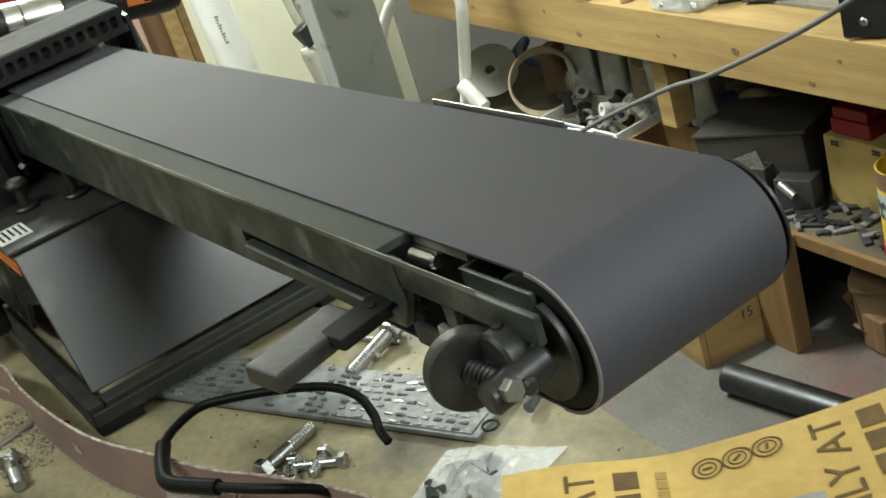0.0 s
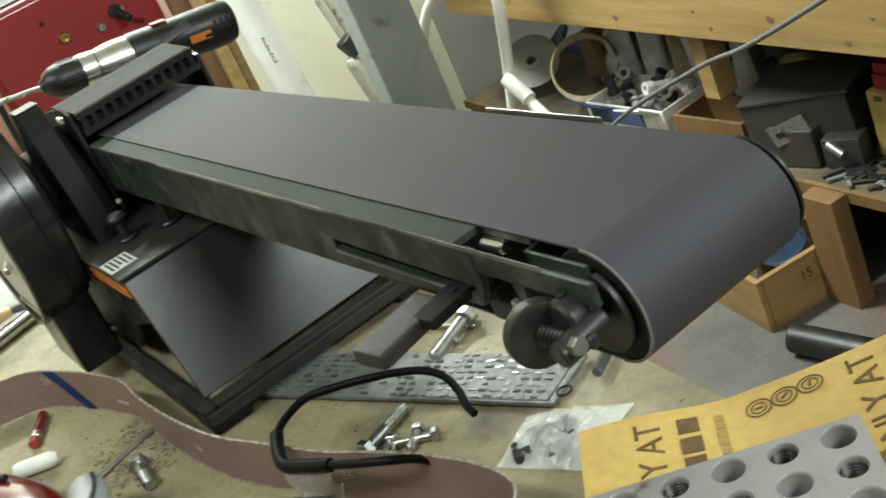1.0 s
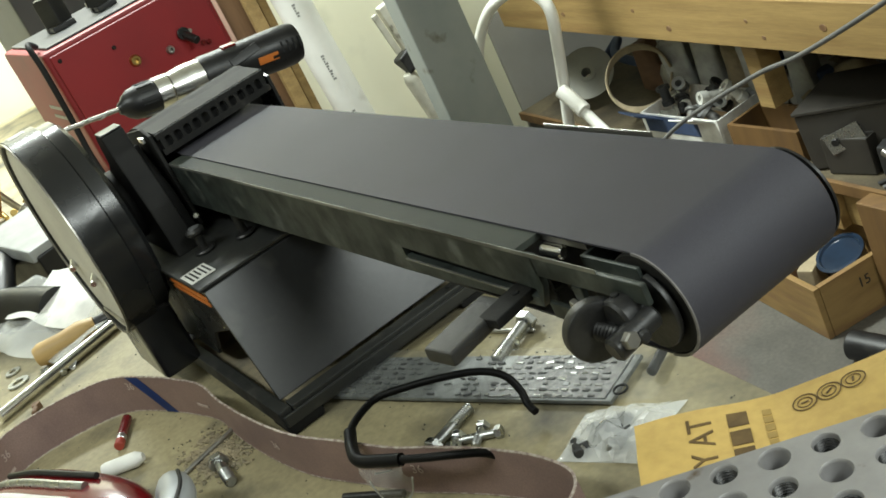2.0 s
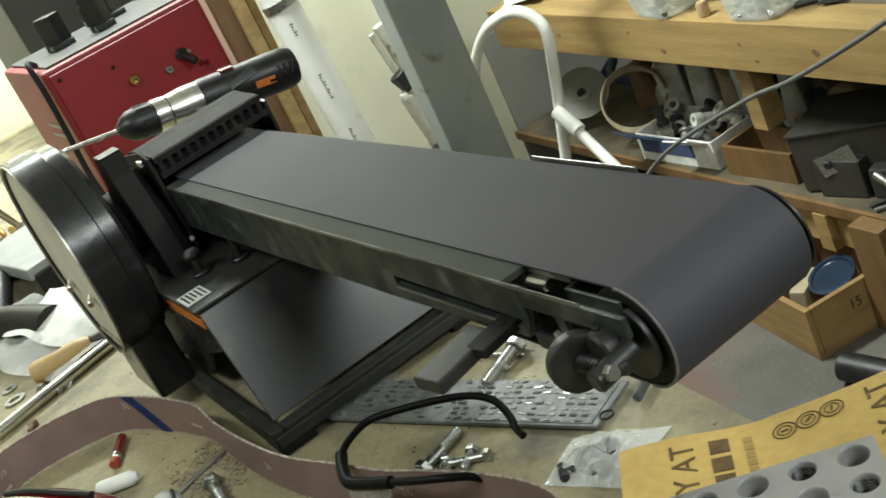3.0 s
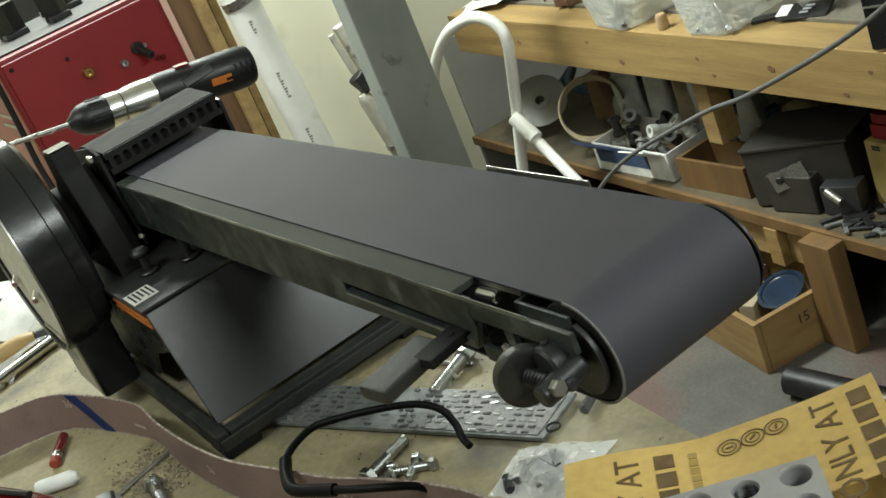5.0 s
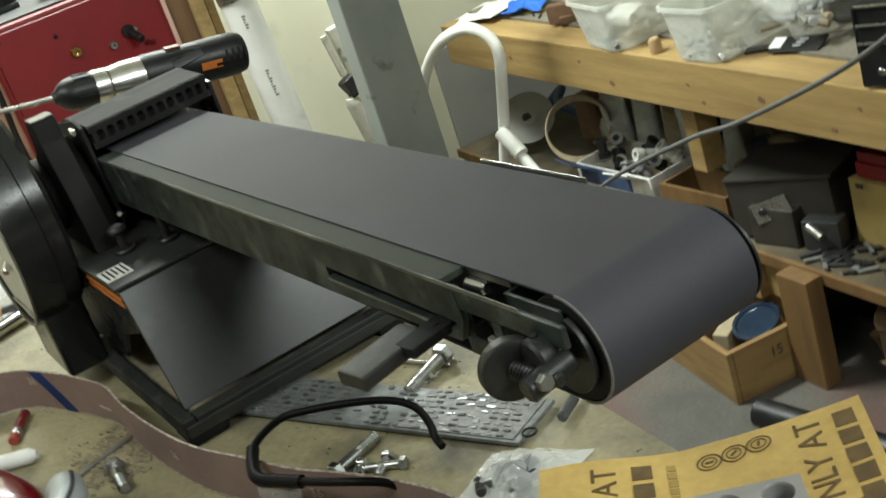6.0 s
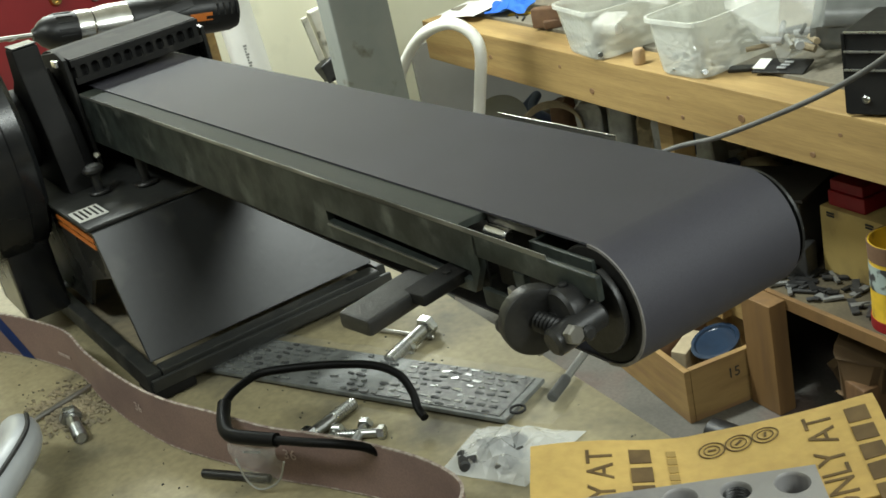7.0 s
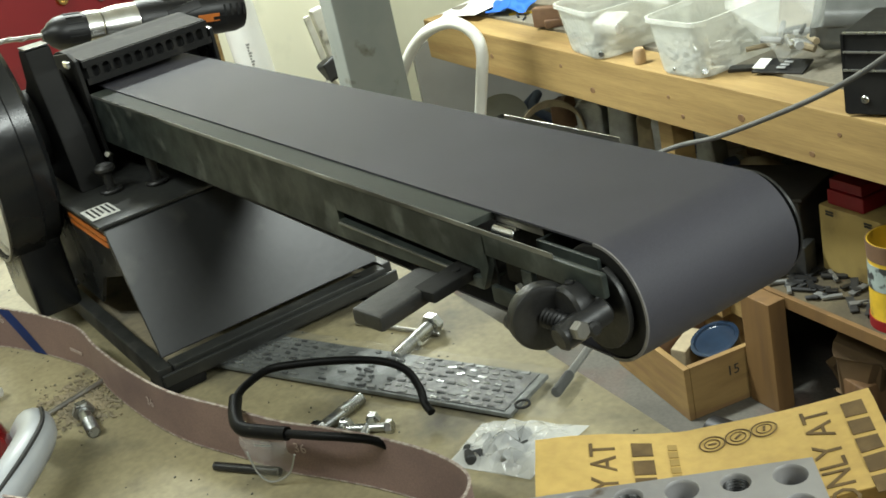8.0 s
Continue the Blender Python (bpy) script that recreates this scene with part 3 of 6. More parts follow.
    part("top_ledge", span(0.008, 0.504, -0.0125, 0.0016, -0.0042, -0.00095, 0.0004, None, BF), LEDGE, side, "top ledge painted paler for the light on it")
    part("worn_edge", span(0.008, 0.560, -0.0128, -0.0123, -0.0034, -0.0012, 0.0002, None, BF), EDGESTEEL, side, "bare worn edge")
    part("lower_flange", span(0.008, 0.50, -0.0094, 0.004, -0.0355, -0.0335, 0.0005, None, BF @ pose(0, 0, 0, 0, -0.45, 0)), BARSTEEL, side)
    part("slot_lip", span(0.386, 0.492, -0.0140, -0.0127, -0.0256, -0.0246, 0.0003, None, BF), EDGESTEEL, side, "bare worn slot lip")
    # Added black sheet stands for the shade inside the slot.
    part("inner_panel", span(0.380, 0.508, -0.0060, -0.0050, -0.0315, -0.0100, 0, None, BF), RUBBER, side)
    bar = bmesh.new()
    span(0.008, 0.47, 0.0812, 0.0840, -0.0375, -0.0040, 0.001, bar, BF)
    part("side_bar", bar, BARSTEEL, s)
    part("far_lip", span(0.405, 0.492, 0.0803, 0.0811, -0.0060, 0.0008, 0.0002, None, BF), CHROME, s, "bare worn steel lip")
    arm = bmesh.new()
    span(0.512, 0.586, -0.0125, -0.0095, -0.0132, -0.0035, 0.001, arm, BF)
    span(0.512, 0.535, -0.0125, -0.0095, -0.0345, -0.0265, 0.001, arm, BF)
    span(0.536, 0.543, -0.0125, -0.0095, -0.03, -0.0132, 0.001, arm, BF)
    span(0.535, 0.560, -0.0125, -0.0095, -0.0365, -0.0315, 0.001, arm, BF)
    part("idler_arm", arm, BARSTEEL, s)
    part("inner_guide", span(0.538, 0.574, -0.004, -0.002, -0.013, -0.004, 0.0006, None, BF), BARSTEEL, s)
    part("guide_flange", span(0.538, 0.540, -0.004, 0.012, -0.013, -0.004, 0.0004, None, BF), BARSTEEL, s)
    part("spring_pin", rod(BF @ Vector((0.506, -0.001, -0.008)), BF @ Vector((0.518, 0.001, -0.009)), 0.0032), CHROME, s, "worn bright spring pin")
    part("inner_block", span(0.49, 0.536, 0.010, 0.07, -0.04, -0.008, 0.001, None, BF), RUBBER, s)
    # drums
    ry = BF @ pose(U_IDLE, BELT_W / 2, -R_IDLE, 90)
    d = lathe([(0.0165, -0.0345), (0.0165, -0.0360), (0.0222, -0.0360), (0.0228, -0.035), (0.0228, 0.0376), (0.0222, 0.0386), (0.0165, 0.0386), (0.0165, 0.0371)], ry, 48)
    lathe([(0.0165, -0.0345), (0.0155, -0.02), (0, -0.02)], ry, 48, d)
    lathe([(0.0165, 0.0371), (0.0155, 0.02), (0, 0.02)], ry, 48, d)
    part("idler_drum", d, MATTEBLACK, s, "dark steel idler drum")
    # Thin pale band paints the highlight along the belt's near edge.
    part("cloth_edge", lathe([(0.0228, -0.0003), (0.0240, -0.0003), (0.0240, 0.0003), (0.0228, 0.0003), (0.0228, -0.0003)], BF @ pose(U_IDLE, -0.0003, -R_IDLE, 90), 40, None, 180, -90), mat("lit_belt_edge", (0.16, 0.15, 0.145), 0.7, scale=300), s, "belt edge painted pale for the light it catches")
    part("drum_rim", lathe([(0.0200, -0.0006), (0.0222, -0.0006), (0.0222, 0.0006), (0.0200, 0.0006), (0.0200, -0.0006)], BF @ pose(U_IDLE + 0.001, BELT_W + 0.003, -R_IDLE, 90), 48), DARKSTEEL, s)
    part("drive_drum", cyl(0.0226, BELT_W, BF @ pose(U_DRIVE, BELT_W / 2, -R_IDLE, 90), 40), DARKSTEEL, s)
    # crescent plate at the drum's end
    pts = []
    for k in range(0, 21):
        a = radians(66 - 156 * k / 20)
        pts.append((0.0180 * math.cos(a), 0.0180 * math.sin(a)))
    pts += [(-0.006, -0.0165), (-0.007, -0.004), (0.001, 0.009)]
    crescent = prism(pts, 0.003, BF @ pose(U_IDLE + 0.001, -0.0035, -R_IDLE + 0.0015, 90), 0.0008)
    part("end_plate", crescent, DARKSTEEL, s, "half-moon dark steel end plate")
    part("axle", rod(BF @ Vector((U_IDLE, -0.022, -R_IDLE + 0.001)), BF @ Vector((U_IDLE, 0.09, -R_IDLE + 0.001)), 0.005), DARKSTEEL, s)
    part("collar", cyl(0.0088, 0.013, BF @ pose(U_IDLE + 0.003, -0.0135, -R_IDLE + 0.006, 90), 28, 0.0012), DARKSTEEL, s)
    part("set_screw", cyl(0.0018, 0.002, BF @ pose(U_IDLE + 0.002, -0.015, -R_IDLE + 0.0146), 12, 0.0003), RUBBER, s)
    # tracking screw
    kc = BF @ Vector((0.5625, -0.0240, -0.0205))
    knob = lathe([(0, -0.0038), (0.0105, -0.0038), (0.012, -0.003), (0.0124, -0.002), (0.0124, 0.002), (0.012, 0.003), (0.0105, 0.0038), (0.006, 0.0028), (0, 0.0028)],
                 Matrix.Translation(kc) @ pose(0, 0, 0, 0, 90, -16), 96)
    for v in knob.verts:
        q = v.co - kc
        if q.length > 0.0115:
            v.co = kc + q * (1.0 + 0.03 * (v.index % 2))
    k = part("tracking_knob", knob, DARKSTEEL, s, "knurled dark steel tracking knob")
    a, e = kc + Vector((0.002, 0, 0)), kc + Vector((0.018, 0.0022, -0.001))
    th = rod(a, e, 0.0028, 14)
    for j in range(9):
        q = a.lerp(e, (j + 0.5) / 9)
        lathe([(0.003, -0.0006), (0.0040, 0), (0.003, 0.0006)], Matrix.Translation(q) @ along(a, e).to_3x3().to_4x4(), 18, th)
    part("thread", th, DARKSTEEL, s)
    yoke = rod(kc + Vector((0.0165, -0.006, -0.002)), kc + Vector((0.0175, 0.016, 0.001)), 0.0052, 20, 0.0012)
    y = part("yoke", yoke, DARKSTEEL, s)
    part("nut", cyl(0.0036, 0.0040, Matrix.Translation(kc + Vector((0.0225, -0.0005, 0.0012))) @ pose(0, 0, 0, 0, 80, 0), 6, 0.0006), RAWSTEEL, s, "scuffed hex nut")
    part("nut", cyl(0.0028, 0.0034, Matrix.Translation(kc + Vector((0.0240, 0.0045, 0.0))) @ pose(0, 0, 0, 10, 80, 0), 12, 0.0012), DARKSTEEL, s)
    part("adjuster_plate", prism([(-0.008, -0.010), (0.006, -0.014), (0.008, 0.006), (-0.006, 0.012)], 0.003, BF @ pose(0.541, -0.014, -0.031, 90, 0, 0), 0.0006), RAWSTEEL, s)
    part("adjuster_stub", rod(BF @ Vector((0.535, -0.02, -0.032)), BF @ Vector((0.546, -0.022, -0.032)), 0.004), DARKSTEEL, s)
    # tension lever
    lv = part("tension_lever", box(0.0135, 0.034, 0.0050, pose(0.4950, -0.0190, 0.1565, 0, 0, 10), 0.0010), MATTEBLACK, s)
    part("lever_grip", box(0.0175, 0.040, 0.0075, pose(0.4900, -0.0415, 0.1555, 0, 4, 13), 0.0018), mat("worn_black_paint", (0.009, 0.009, 0.0085), 0.52, colour2=(0.018, 0.0175, 0.016), scale=60, bump=0.25, bump_scale=240, stain=(0.09, 0.085, 0.075), stain_scale=120, stain_at=(0.66, 0.76)), lv, "black plastic lever grip")
    part("grip_hole", cyl(0.0018, 0.001, pose(0.4950, -0.0165, 0.1592), 12, 0.0002), RUBBER, lv)
    # disc and its guard
    DC = (-0.045, -0.100, 0.150)
    part("sanding_disc", cyl(0.085, 0.004, pose(*DC, 90), 64, 0.0008), DISC, s, "pale grey sanding disc")
    gd = lathe([(0.0860, -0.004), (0.0895, -0.004), (0.0895, 0.021), (0.0865, 0.0225), (0.0865, 0.034), (0.082, 0.038), (0, 0.038), (0, 0.035), (0.084, 0.033), (0.0860, 0.020), (0.0860, -0.004)], pose(DC[0], DC[1], DC[2], -90), 72)
    gg = part("disc_guard", gd, BLACKPAINT, s, "black round disc guard")
    part("shaft_boss", cyl(0.024, 0.03, pose(DC[0], DC[1] + 0.052, DC[2], 90), 28, 0.002), BLACKPAINT, s)
    part("dust_chute", box(0.075, 0.034, 0.066, pose(-0.038, -0.083, 0.051), 0.004), BLACKPAINT, s, "black dust chute under the disc")
    part("chute_lip", box(0.079, 0.006, 0.004, pose(-0.038, -0.101, 0.075), 0.001), RAWSTEEL, s)
    part("guard_rim", lathe([(0.0865, -0.0055), (0.0885, -0.0055), (0.0885, -0.0042), (0.0865, -0.0042), (0.0865, -0.0055)], pose(DC[0], DC[1], DC[2], -90), 64), RAWSTEEL, gg)
    part("warning_label", lathe([(0.0897, 0.000), (0.0897, 0.014)], pose(DC[0], DC[1], DC[2], -90), 10, None, 26, -112), PAPERLABEL, gg, "white warning label")
    for x in (-0.09, -0.02):
        tt = rod((x, -0.102, 0.12), (x + 0.014, -0.108, 0.118), 0.003)
        part("guard_screw", tt, CHROME, s)
    # motor behind the guard
    part("motor", cyl(0.050, 0.125, pose(-0.125, 0.045, 0.112, 90), 36, 0.008), BLACKPAINT, s)
    return s


build_sander()

# ---- storage bench across the aisle ----
BQ = 1.232
back = thing("storage_bench", room(-0.6, 1.6, FLOOR), "low storage bench of pine lumber with a cluttered lower shelf", "storage bench")
part("front_beam", rspan(-2.12, 1.3, BQ, BQ + 0.095, -0.462, -0.352, 0.003), PINE, back, "pine front beam with dark knots")
part("bench_top", rspan(-2.12, 1.3, BQ + 0.0955, 2.14, -0.366, -0.346, 0.001), PLY, back, "worn grey-brown plywood top")
for p, z, r in ((-1.42, -0.39, 0.006), (-1.30, -0.43, 0.009), (-1.02, -0.40, 0.005), (-0.98, -0.435, 0.006), (-0.80, -0.405, 0.010), (-0.62, -0.44, 0.007), (-0.55, -0.39, 0.005), (-1.75, -0.41, 0.008)):
    part("knot", cyl(r, 0.0016, room(p, BQ - 0.0003, z, 0, 90) @ Matrix.Diagonal((1.0, 0.75, 1.0, 1.0)), 18, 0.0006), DARKWOOD, back)
part("lower_shelf", rspan(-2.3, 1.3, BQ + 0.02, 2.1, -0.793, -0.771, 0.001), SHELFPLY, back, "worn plywood lower shelf")
part("shelf_edge", rspan(-2.3, 1.3, BQ + 0.008, BQ + 0.0195, -0.795, -0.769, 0.001), SHADEDPINE, back)
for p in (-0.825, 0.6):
    part("post", rspan(p, p + 0.085, BQ - 0.035, BQ + 0.0075, FLOOR, -0.771, 0.003), SHADEDPINE, back)
for p in (-1.135, 0.2):
    part("upright", rspan(p, p + 0.048, BQ + 0.045, BQ + 0.10, -0.635, -0.463, 0.003), PINE, back)
part("cross_brace", rspan(-1.16, -0.80, BQ + 0.03, BQ + 0.05, -0.886, -0.7955, 0.002), PINE, back)
part("brace_block", rspan(-0.98, -0.94, BQ + 0.005, BQ + 0.0295, -0.886, -0.7965, 0.002), PINE, back)
part("back_panel", rspan(-2.3, 1.3, 2.10, 2.13, FLOOR, -0.367, 0.001), SHELFPLY, back)
part("end_panel", rspan(-2.32, -2.305, BQ + 0.03, 2.1, FLOOR, -0.463, 0.001), DIMWALL, back, "grubby grey end panel")

# ---- column, pipes and boards by the wall ----
single("steel_column", rspan(-1.60, -1.525, 0.757, 0.895, FLOOR, 1.5, 0.006), GREYSTEEL, room(-1.595, 0.825, FLOOR), "grey painted square steel column with rust spots", "column", kind="structure")
PM = room(-1.68, 0.588, 0, 0, 3.2)
pv = thing("plastic_pipe", room(-1.68, 0.645, FLOOR), "white plastic drain pipe standing by the wall", "pipe")
part("tube", lathe([(0.036, FLOOR), (0.0405, FLOOR), (0.0405, 1.45), (0.036, 1.45)], PM, 40), WHITEPVC, pv)
part("strap", lathe([(0.0407, -0.010), (0.0425, -0.010), (0.0425, 0.010), (0.0407, 0.010)], PM @ pose(0, 0, 0.004, 4), 40), ZINC, pv, "perforated metal strap")
for z, n in ((-0.045, 5), (-0.175, 10), (-0.32, 6)):
    for k in range(n):
        part("print_bar", lathe([(0.0408, z - 0.0065 * k), (0.0408, z - 0.0065 * k + 0.0045)], PM, 4, None, 11 - 3 * (k % 3), -22), GREYPRINT, pv)
# The first dark board is widened to stand for shade in the gaps.
for p, q, w, z1, mt, lb in ((-1.80, 0.405, 0.150, 1.2, DARKWOOD, "dark wooden board leaning by the wall"), (-1.745, 0.500, 0.030, 1.25, PINE, "aged pine board standing by the wall"), (-1.775, 0.538, 0.020, 1.25, PINE, "pine batten standing by the wall"),
                            (-1.765, 0.395, 0.058, 1.1, PINKWOOD, "pinkish board standing by the wall"), (-1.88, 0.30, 0.05, 1.15, DARKWOOD, "dark wooden board leaning by the wall")):
    single("board", rspan(p, p + 0.022, q, q + w, FLOOR, z1, 0.002), mt, room(p, q, FLOOR), lb, "board")
OLDWHITE = mat("dirty_white_plastic", (0.55, 0.54, 0.47), 0.5, colour2=(0.42, 0.41, 0.34), scale=30, bump=0.2, bump_scale=120, stain=(0.1, 0.09, 0.07), stain_scale=28, stain_at=(0.6, 0.72))
ch = thing("drain_pipe_offset", room(-1.88, 0.79, -0.3), "dirty white pipe pieces fixed to the wall", "pipe")
part("upper_piece", box(0.03, 0.034, 0.135, room(-1.865, 0.850, -0.250, 0, 9), 0.006), OLDWHITE, ch)
part("side_slat", box(0.012, 0.016, 0.115, room(-1.85, 0.815, -0.250, 0, 9), 0.003), OLDWHITE, ch)
part("joint", crumple(box(0.040, 0.048, 0.05, room(-1.86, 0.842, -0.338, 0, 20), 0.008, None, 4), 0.012, 60, 3), CLUTTER[1], ch, "dark corroded joint")
part("lower_piece", lathe([(0, -0.105), (0.018, -0.105), (0.021, -0.09), (0.021, 0.085), (0.015, 0.103), (0, 0.106)], room(-1.86, 0.842, -0.468, 0, 9), 20), OLDWHITE, ch)
part("strap", lathe([(0.0215, -0.006), (0.024, -0.006), (0.024, 0.006), (0.0215, 0.006)], room(-1.86, 0.8505, -0.523, 0, 9), 20), ZINC, ch, "dull metal strap")
part("lower_piece", cyl(0.019, 0.34, room(-1.86, 0.880, -0.748, 0, 3), 20, 0.008), OLDWHITE, ch)
hook = thing("bent_white_pipe", pose(-1.5, 1.25, -0.7), "bent white plastic pipe hooked over beside the storage bench", "pipe")
part("bend", tube([(-1.90, 1.26, -0.60), (-1.83, 1.25, -0.46), (-1.755, 1.25, -0.375), (-1.66, 1.25, -0.310), (-1.56, 1.25, -0.274), (-1.485, 1.25, -0.268), (-1.425, 1.25, -0.290), (-1.410, 1.25, -0.330), (-1.435, 1.25, -0.403),
                   (-1.480, 1.25, -0.516), (-1.526, 1.25, -0.621), (-1.559, 1.25, -0.699), (-1.60, 1.25, -0.80)], 0.0145, 16), WHITEPVC, hook)
part("joint", rod((-1.478, 1.236, -0.528), (-1.415, 1.234, -0.580), 0.0195), WHITEPVC, hook)
part("branch", rod((-1.45, 1.236, -0.555), (-1.300, 1.236, -0.700), 0.0135), WHITEPVC, hook)

# ---- red cabinet on the bench ----
def build_red_box():
    b = thing("red_machine_cabinet", pose(-0.88, 0.2, 0.0), "red painted metal cabinet with brass fittings on the work bench", "machine cabinet")
    part("body", span(-1.03, -0.752, 0.076, 0.325, 0.0, 0.208, 0.006), REDPAINT, b)
    part("front_panel", span(-0.752, -0.748, 0.084, 0.317, 0.008, 0.200, 0.002), REDPAINT, b)
    part("top_tray", span(-1.02, -0.765, 0.09, 0.31, 0.2085, 0.2115, 0.001), CLUTTER[1], b, "dark dusty top")
    for y, z, r in ((0.184, 0.142, 0.0085), (0.235, 0.131, 0.0062)):
        f = lathe([(0.35 * r, 0.0), (r, 0.0), (r, 0.002), (r * 0.75, 0.007), (r * 0.4, 0.007), (r * 0.4, 0.001), (0, 0.001)], pose(-0.748, y, z, 0, 90, 0), 24)
        part("fitting", f, BRASS if r > 0.008 else RAWSTEEL, b, "brass hose fitting" if r > 0.008 else "bright fitting")
    part("switch", rod((-0.747, 0.262, 0.142), (-0.722, 0.269, 0.128), 0.006), BLACKPLASTIC, b)
    part("knob", cyl(0.009, 0.006, pose(-0.744, 0.262, 0.142, 0, 90), 20), BLACKPLASTIC, b)
    for y, z in ((0.272, 0.141), (0.29, 0.115), (0.282, 0.118)):
        part("stud", cyl(0.0035, 0.006, pose(-0.745, y, z, 0, 90), 12), REDPLASTIC if z < 0.13 else RAWSTEEL, b)
    for y, z in ((0.094, 0.19), (0.167, 0.171), (0.094, 0.02)):
        part("screw", cyl(0.003, 0.003, pose(-0.747, y, z, 0, 90), 12), RUBBER, b)
    for z in (0.12, 0.105):
        part("side_label", span(-0.90, -0.81, 0.0748, 0.0758, z, z + 0.005, 0), GREYPRINT, b)
    return b


build_red_box()
for x, y, s, h in ((-0.90, 0.15, 0.035, 0.05), (-0.86, 0.21, 0.03, 0.06), (-0.95, 0.24, 0.05, 0.035)):
    single("steel_bracket", merge(box(s, s * 0.8, h, pose(x, y, 0.2118 + h / 2, 0, 0, 20 * y * 10), 0.004), box(s * 1.5, s, 0.008, pose(x, y, 0.2158), 0.001)), DARKSTEEL, pose(x, y, 0.2118), "dark steel bracket lying on the red cabinet", "bracket")
single("dark_cabinet", span(-1.75, -1.40, 0.190, 0.42, 0.0, 0.46, 0.006), mat("dark_cabinet_paint", (0.03, 0.034, 0.034), 0.5, scale=12, bump=0.1), pose(-1.57, 0.3, 0), "dark metal cabinet behind the red one", "cabinet")
single("power_cord", tube([(-0.80, 0.085, 0.216), (-0.76, 0.07, 0.225), (-0.742, 0.068, 0.19), (-0.742, 0.066, 0.12), (-0.735, 0.062, 0.06), (-0.70, 0.06, 0.006), (-0.62, 0.05, 0.005)], 0.0042, 10), RUBBER,
       pose(-0.75, 0.07, 0), "black power cord hanging over the red cabinet", "power cord")

# ---- drill standing behind the sander ----
def build_drill():
    a, e = Vector((-0.236, 0.025, 0.184)), Vector((-0.236, 0.222, 0.153))
    d = thing("cordless_drill", Matrix.Translation(a), "black cordless drill with a silver chuck standing behind the sander", "drill")
    d0 = (e - a).normalized()
    out = Vector((0.8, 0.0, 0.55))
    out = (out - d0 * out.dot(d0)).normalized()
    base = Matrix.Translation((a + e) / 2) @ Matrix((out, d0.cross(out), d0)).transposed().to_4x4() @ Matrix.Diagonal((1.0, 1.0, 1.1, 1.0))
    L = (e - a).length / 1.1
    def at(lo, profile, name, material, label="", parent=None, seg=32):
        return part(name, lathe(profile, base @ pose(0, 0, lo - L / 2), seg), material, parent or d, label)
    at(0.0, [(0, 0), (0.005, 0), (0.007, 0.003), (0.011, 0.006), (0.015, 0.012), (0.0165, 0.020), (0.0165, 0.036), (0, 0.036)], "chuck_sleeve", BLACKPLASTIC, "ribbed black chuck sleeve")
    ribs = bmesh.new()
    for j in range(16):
        box(0.0012, 0.0016, 0.014, base @ pose(0, 0, 0.026 - L / 2) @ Matrix.Rotation(2 * math.pi * j / 16, 4, "Z") @ pose(0.0166, 0, 0), 0.0004, ribs)
    part("grip_ribs", ribs, BLACKPLASTIC, d)
    at(0.036, [(0, 0), (0.0168, 0), (0.0172, 0.002), (0.0172, 0.012), (0.0165, 0.013), (0, 0.013)], "chuck_ring", CHROME, "silver chuck ring")
    at(0.050, [(0, 0), (0.0165, 0), (0.0188, 0.012), (0.0195, 0.020), (0.0195, 0.030), (0, 0.030)], "clutch_collar", CHROME, "silver clutch collar")
    at(0.080, [(0, 0), (0.019, 0), (0.0205, 0.004), (0.021, 0.05), (0.0218, 0.075), (0.0213, 0.090), (0.019, 0.097), (0.013, 0.099), (0, 0.099)], "housing", BLACKPLASTIC)
    for k in range(4):
        part("vent", box(0.002, 0.012, 0.002, base @ pose(0.0185, 0.010, 0.156 + 0.006 * k - L / 2, 0, 0, 28), 0.0004), RUBBER, d)
    part("badge", box(0.0012, 0.0075, 0.020, base @ Matrix.Rotation(radians(42), 4, "Z") @ pose(0.0218, 0, 0.140 - L / 2), 0.0003), ORANGE, d, "orange badge")
    part("badge", box(0.0012, 0.009, 0.012, base @ Matrix.Rotation(radians(52), 4, "Z") @ pose(0.0219, 0, 0.150 - L / 2), 0.0003), RUBBER, d)
    part("shift_band", box(0.004, 0.010, 0.032, base @ Matrix.Rotation(radians(10), 4, "Z") @ pose(0.0195, 0, 0.120 - L / 2, 14), 0.0015), BLACKPLASTIC, d)
    part("selector", box(0.004, 0.008, 0.014, base @ Matrix.Rotation(radians(-45), 4, "Z") @ pose(0.0205, 0, 0.112 - L / 2), 0.001), REDPLASTIC, d, "small red selector")
    part("handle", tube([(-0.238, 0.150, 0.163), (-0.242, 0.155, 0.12), (-0.247, 0.160, 0.085), (-0.250, 0.162, 0.056)], 0.018, 16), BLACKPLASTIC, d)
    part("battery", box(0.06, 0.085, 0.058, pose(-0.250, 0.155, 0.0292), 0.006), BLACKPLASTIC, d)
    bit = rod(a + (a - e).normalized() * 0.078, a + Vector((0, 0.002, 0)), 0.0022, 12)
    line = []
    for j in range(34):
        t = j / 33
        c = a + (a - e).normalized() * (0.012 + 0.066 * t)
        line.append(c + 0.0017 * (base.to_3x3() @ Vector((math.cos(t * 20), math.sin(t * 20), 0))))
    tube(line, 0.0013, 6, bit, 2)
    part("drill_bit", bit, RAWSTEEL, d, "twisted steel drill bit")


build_drill()

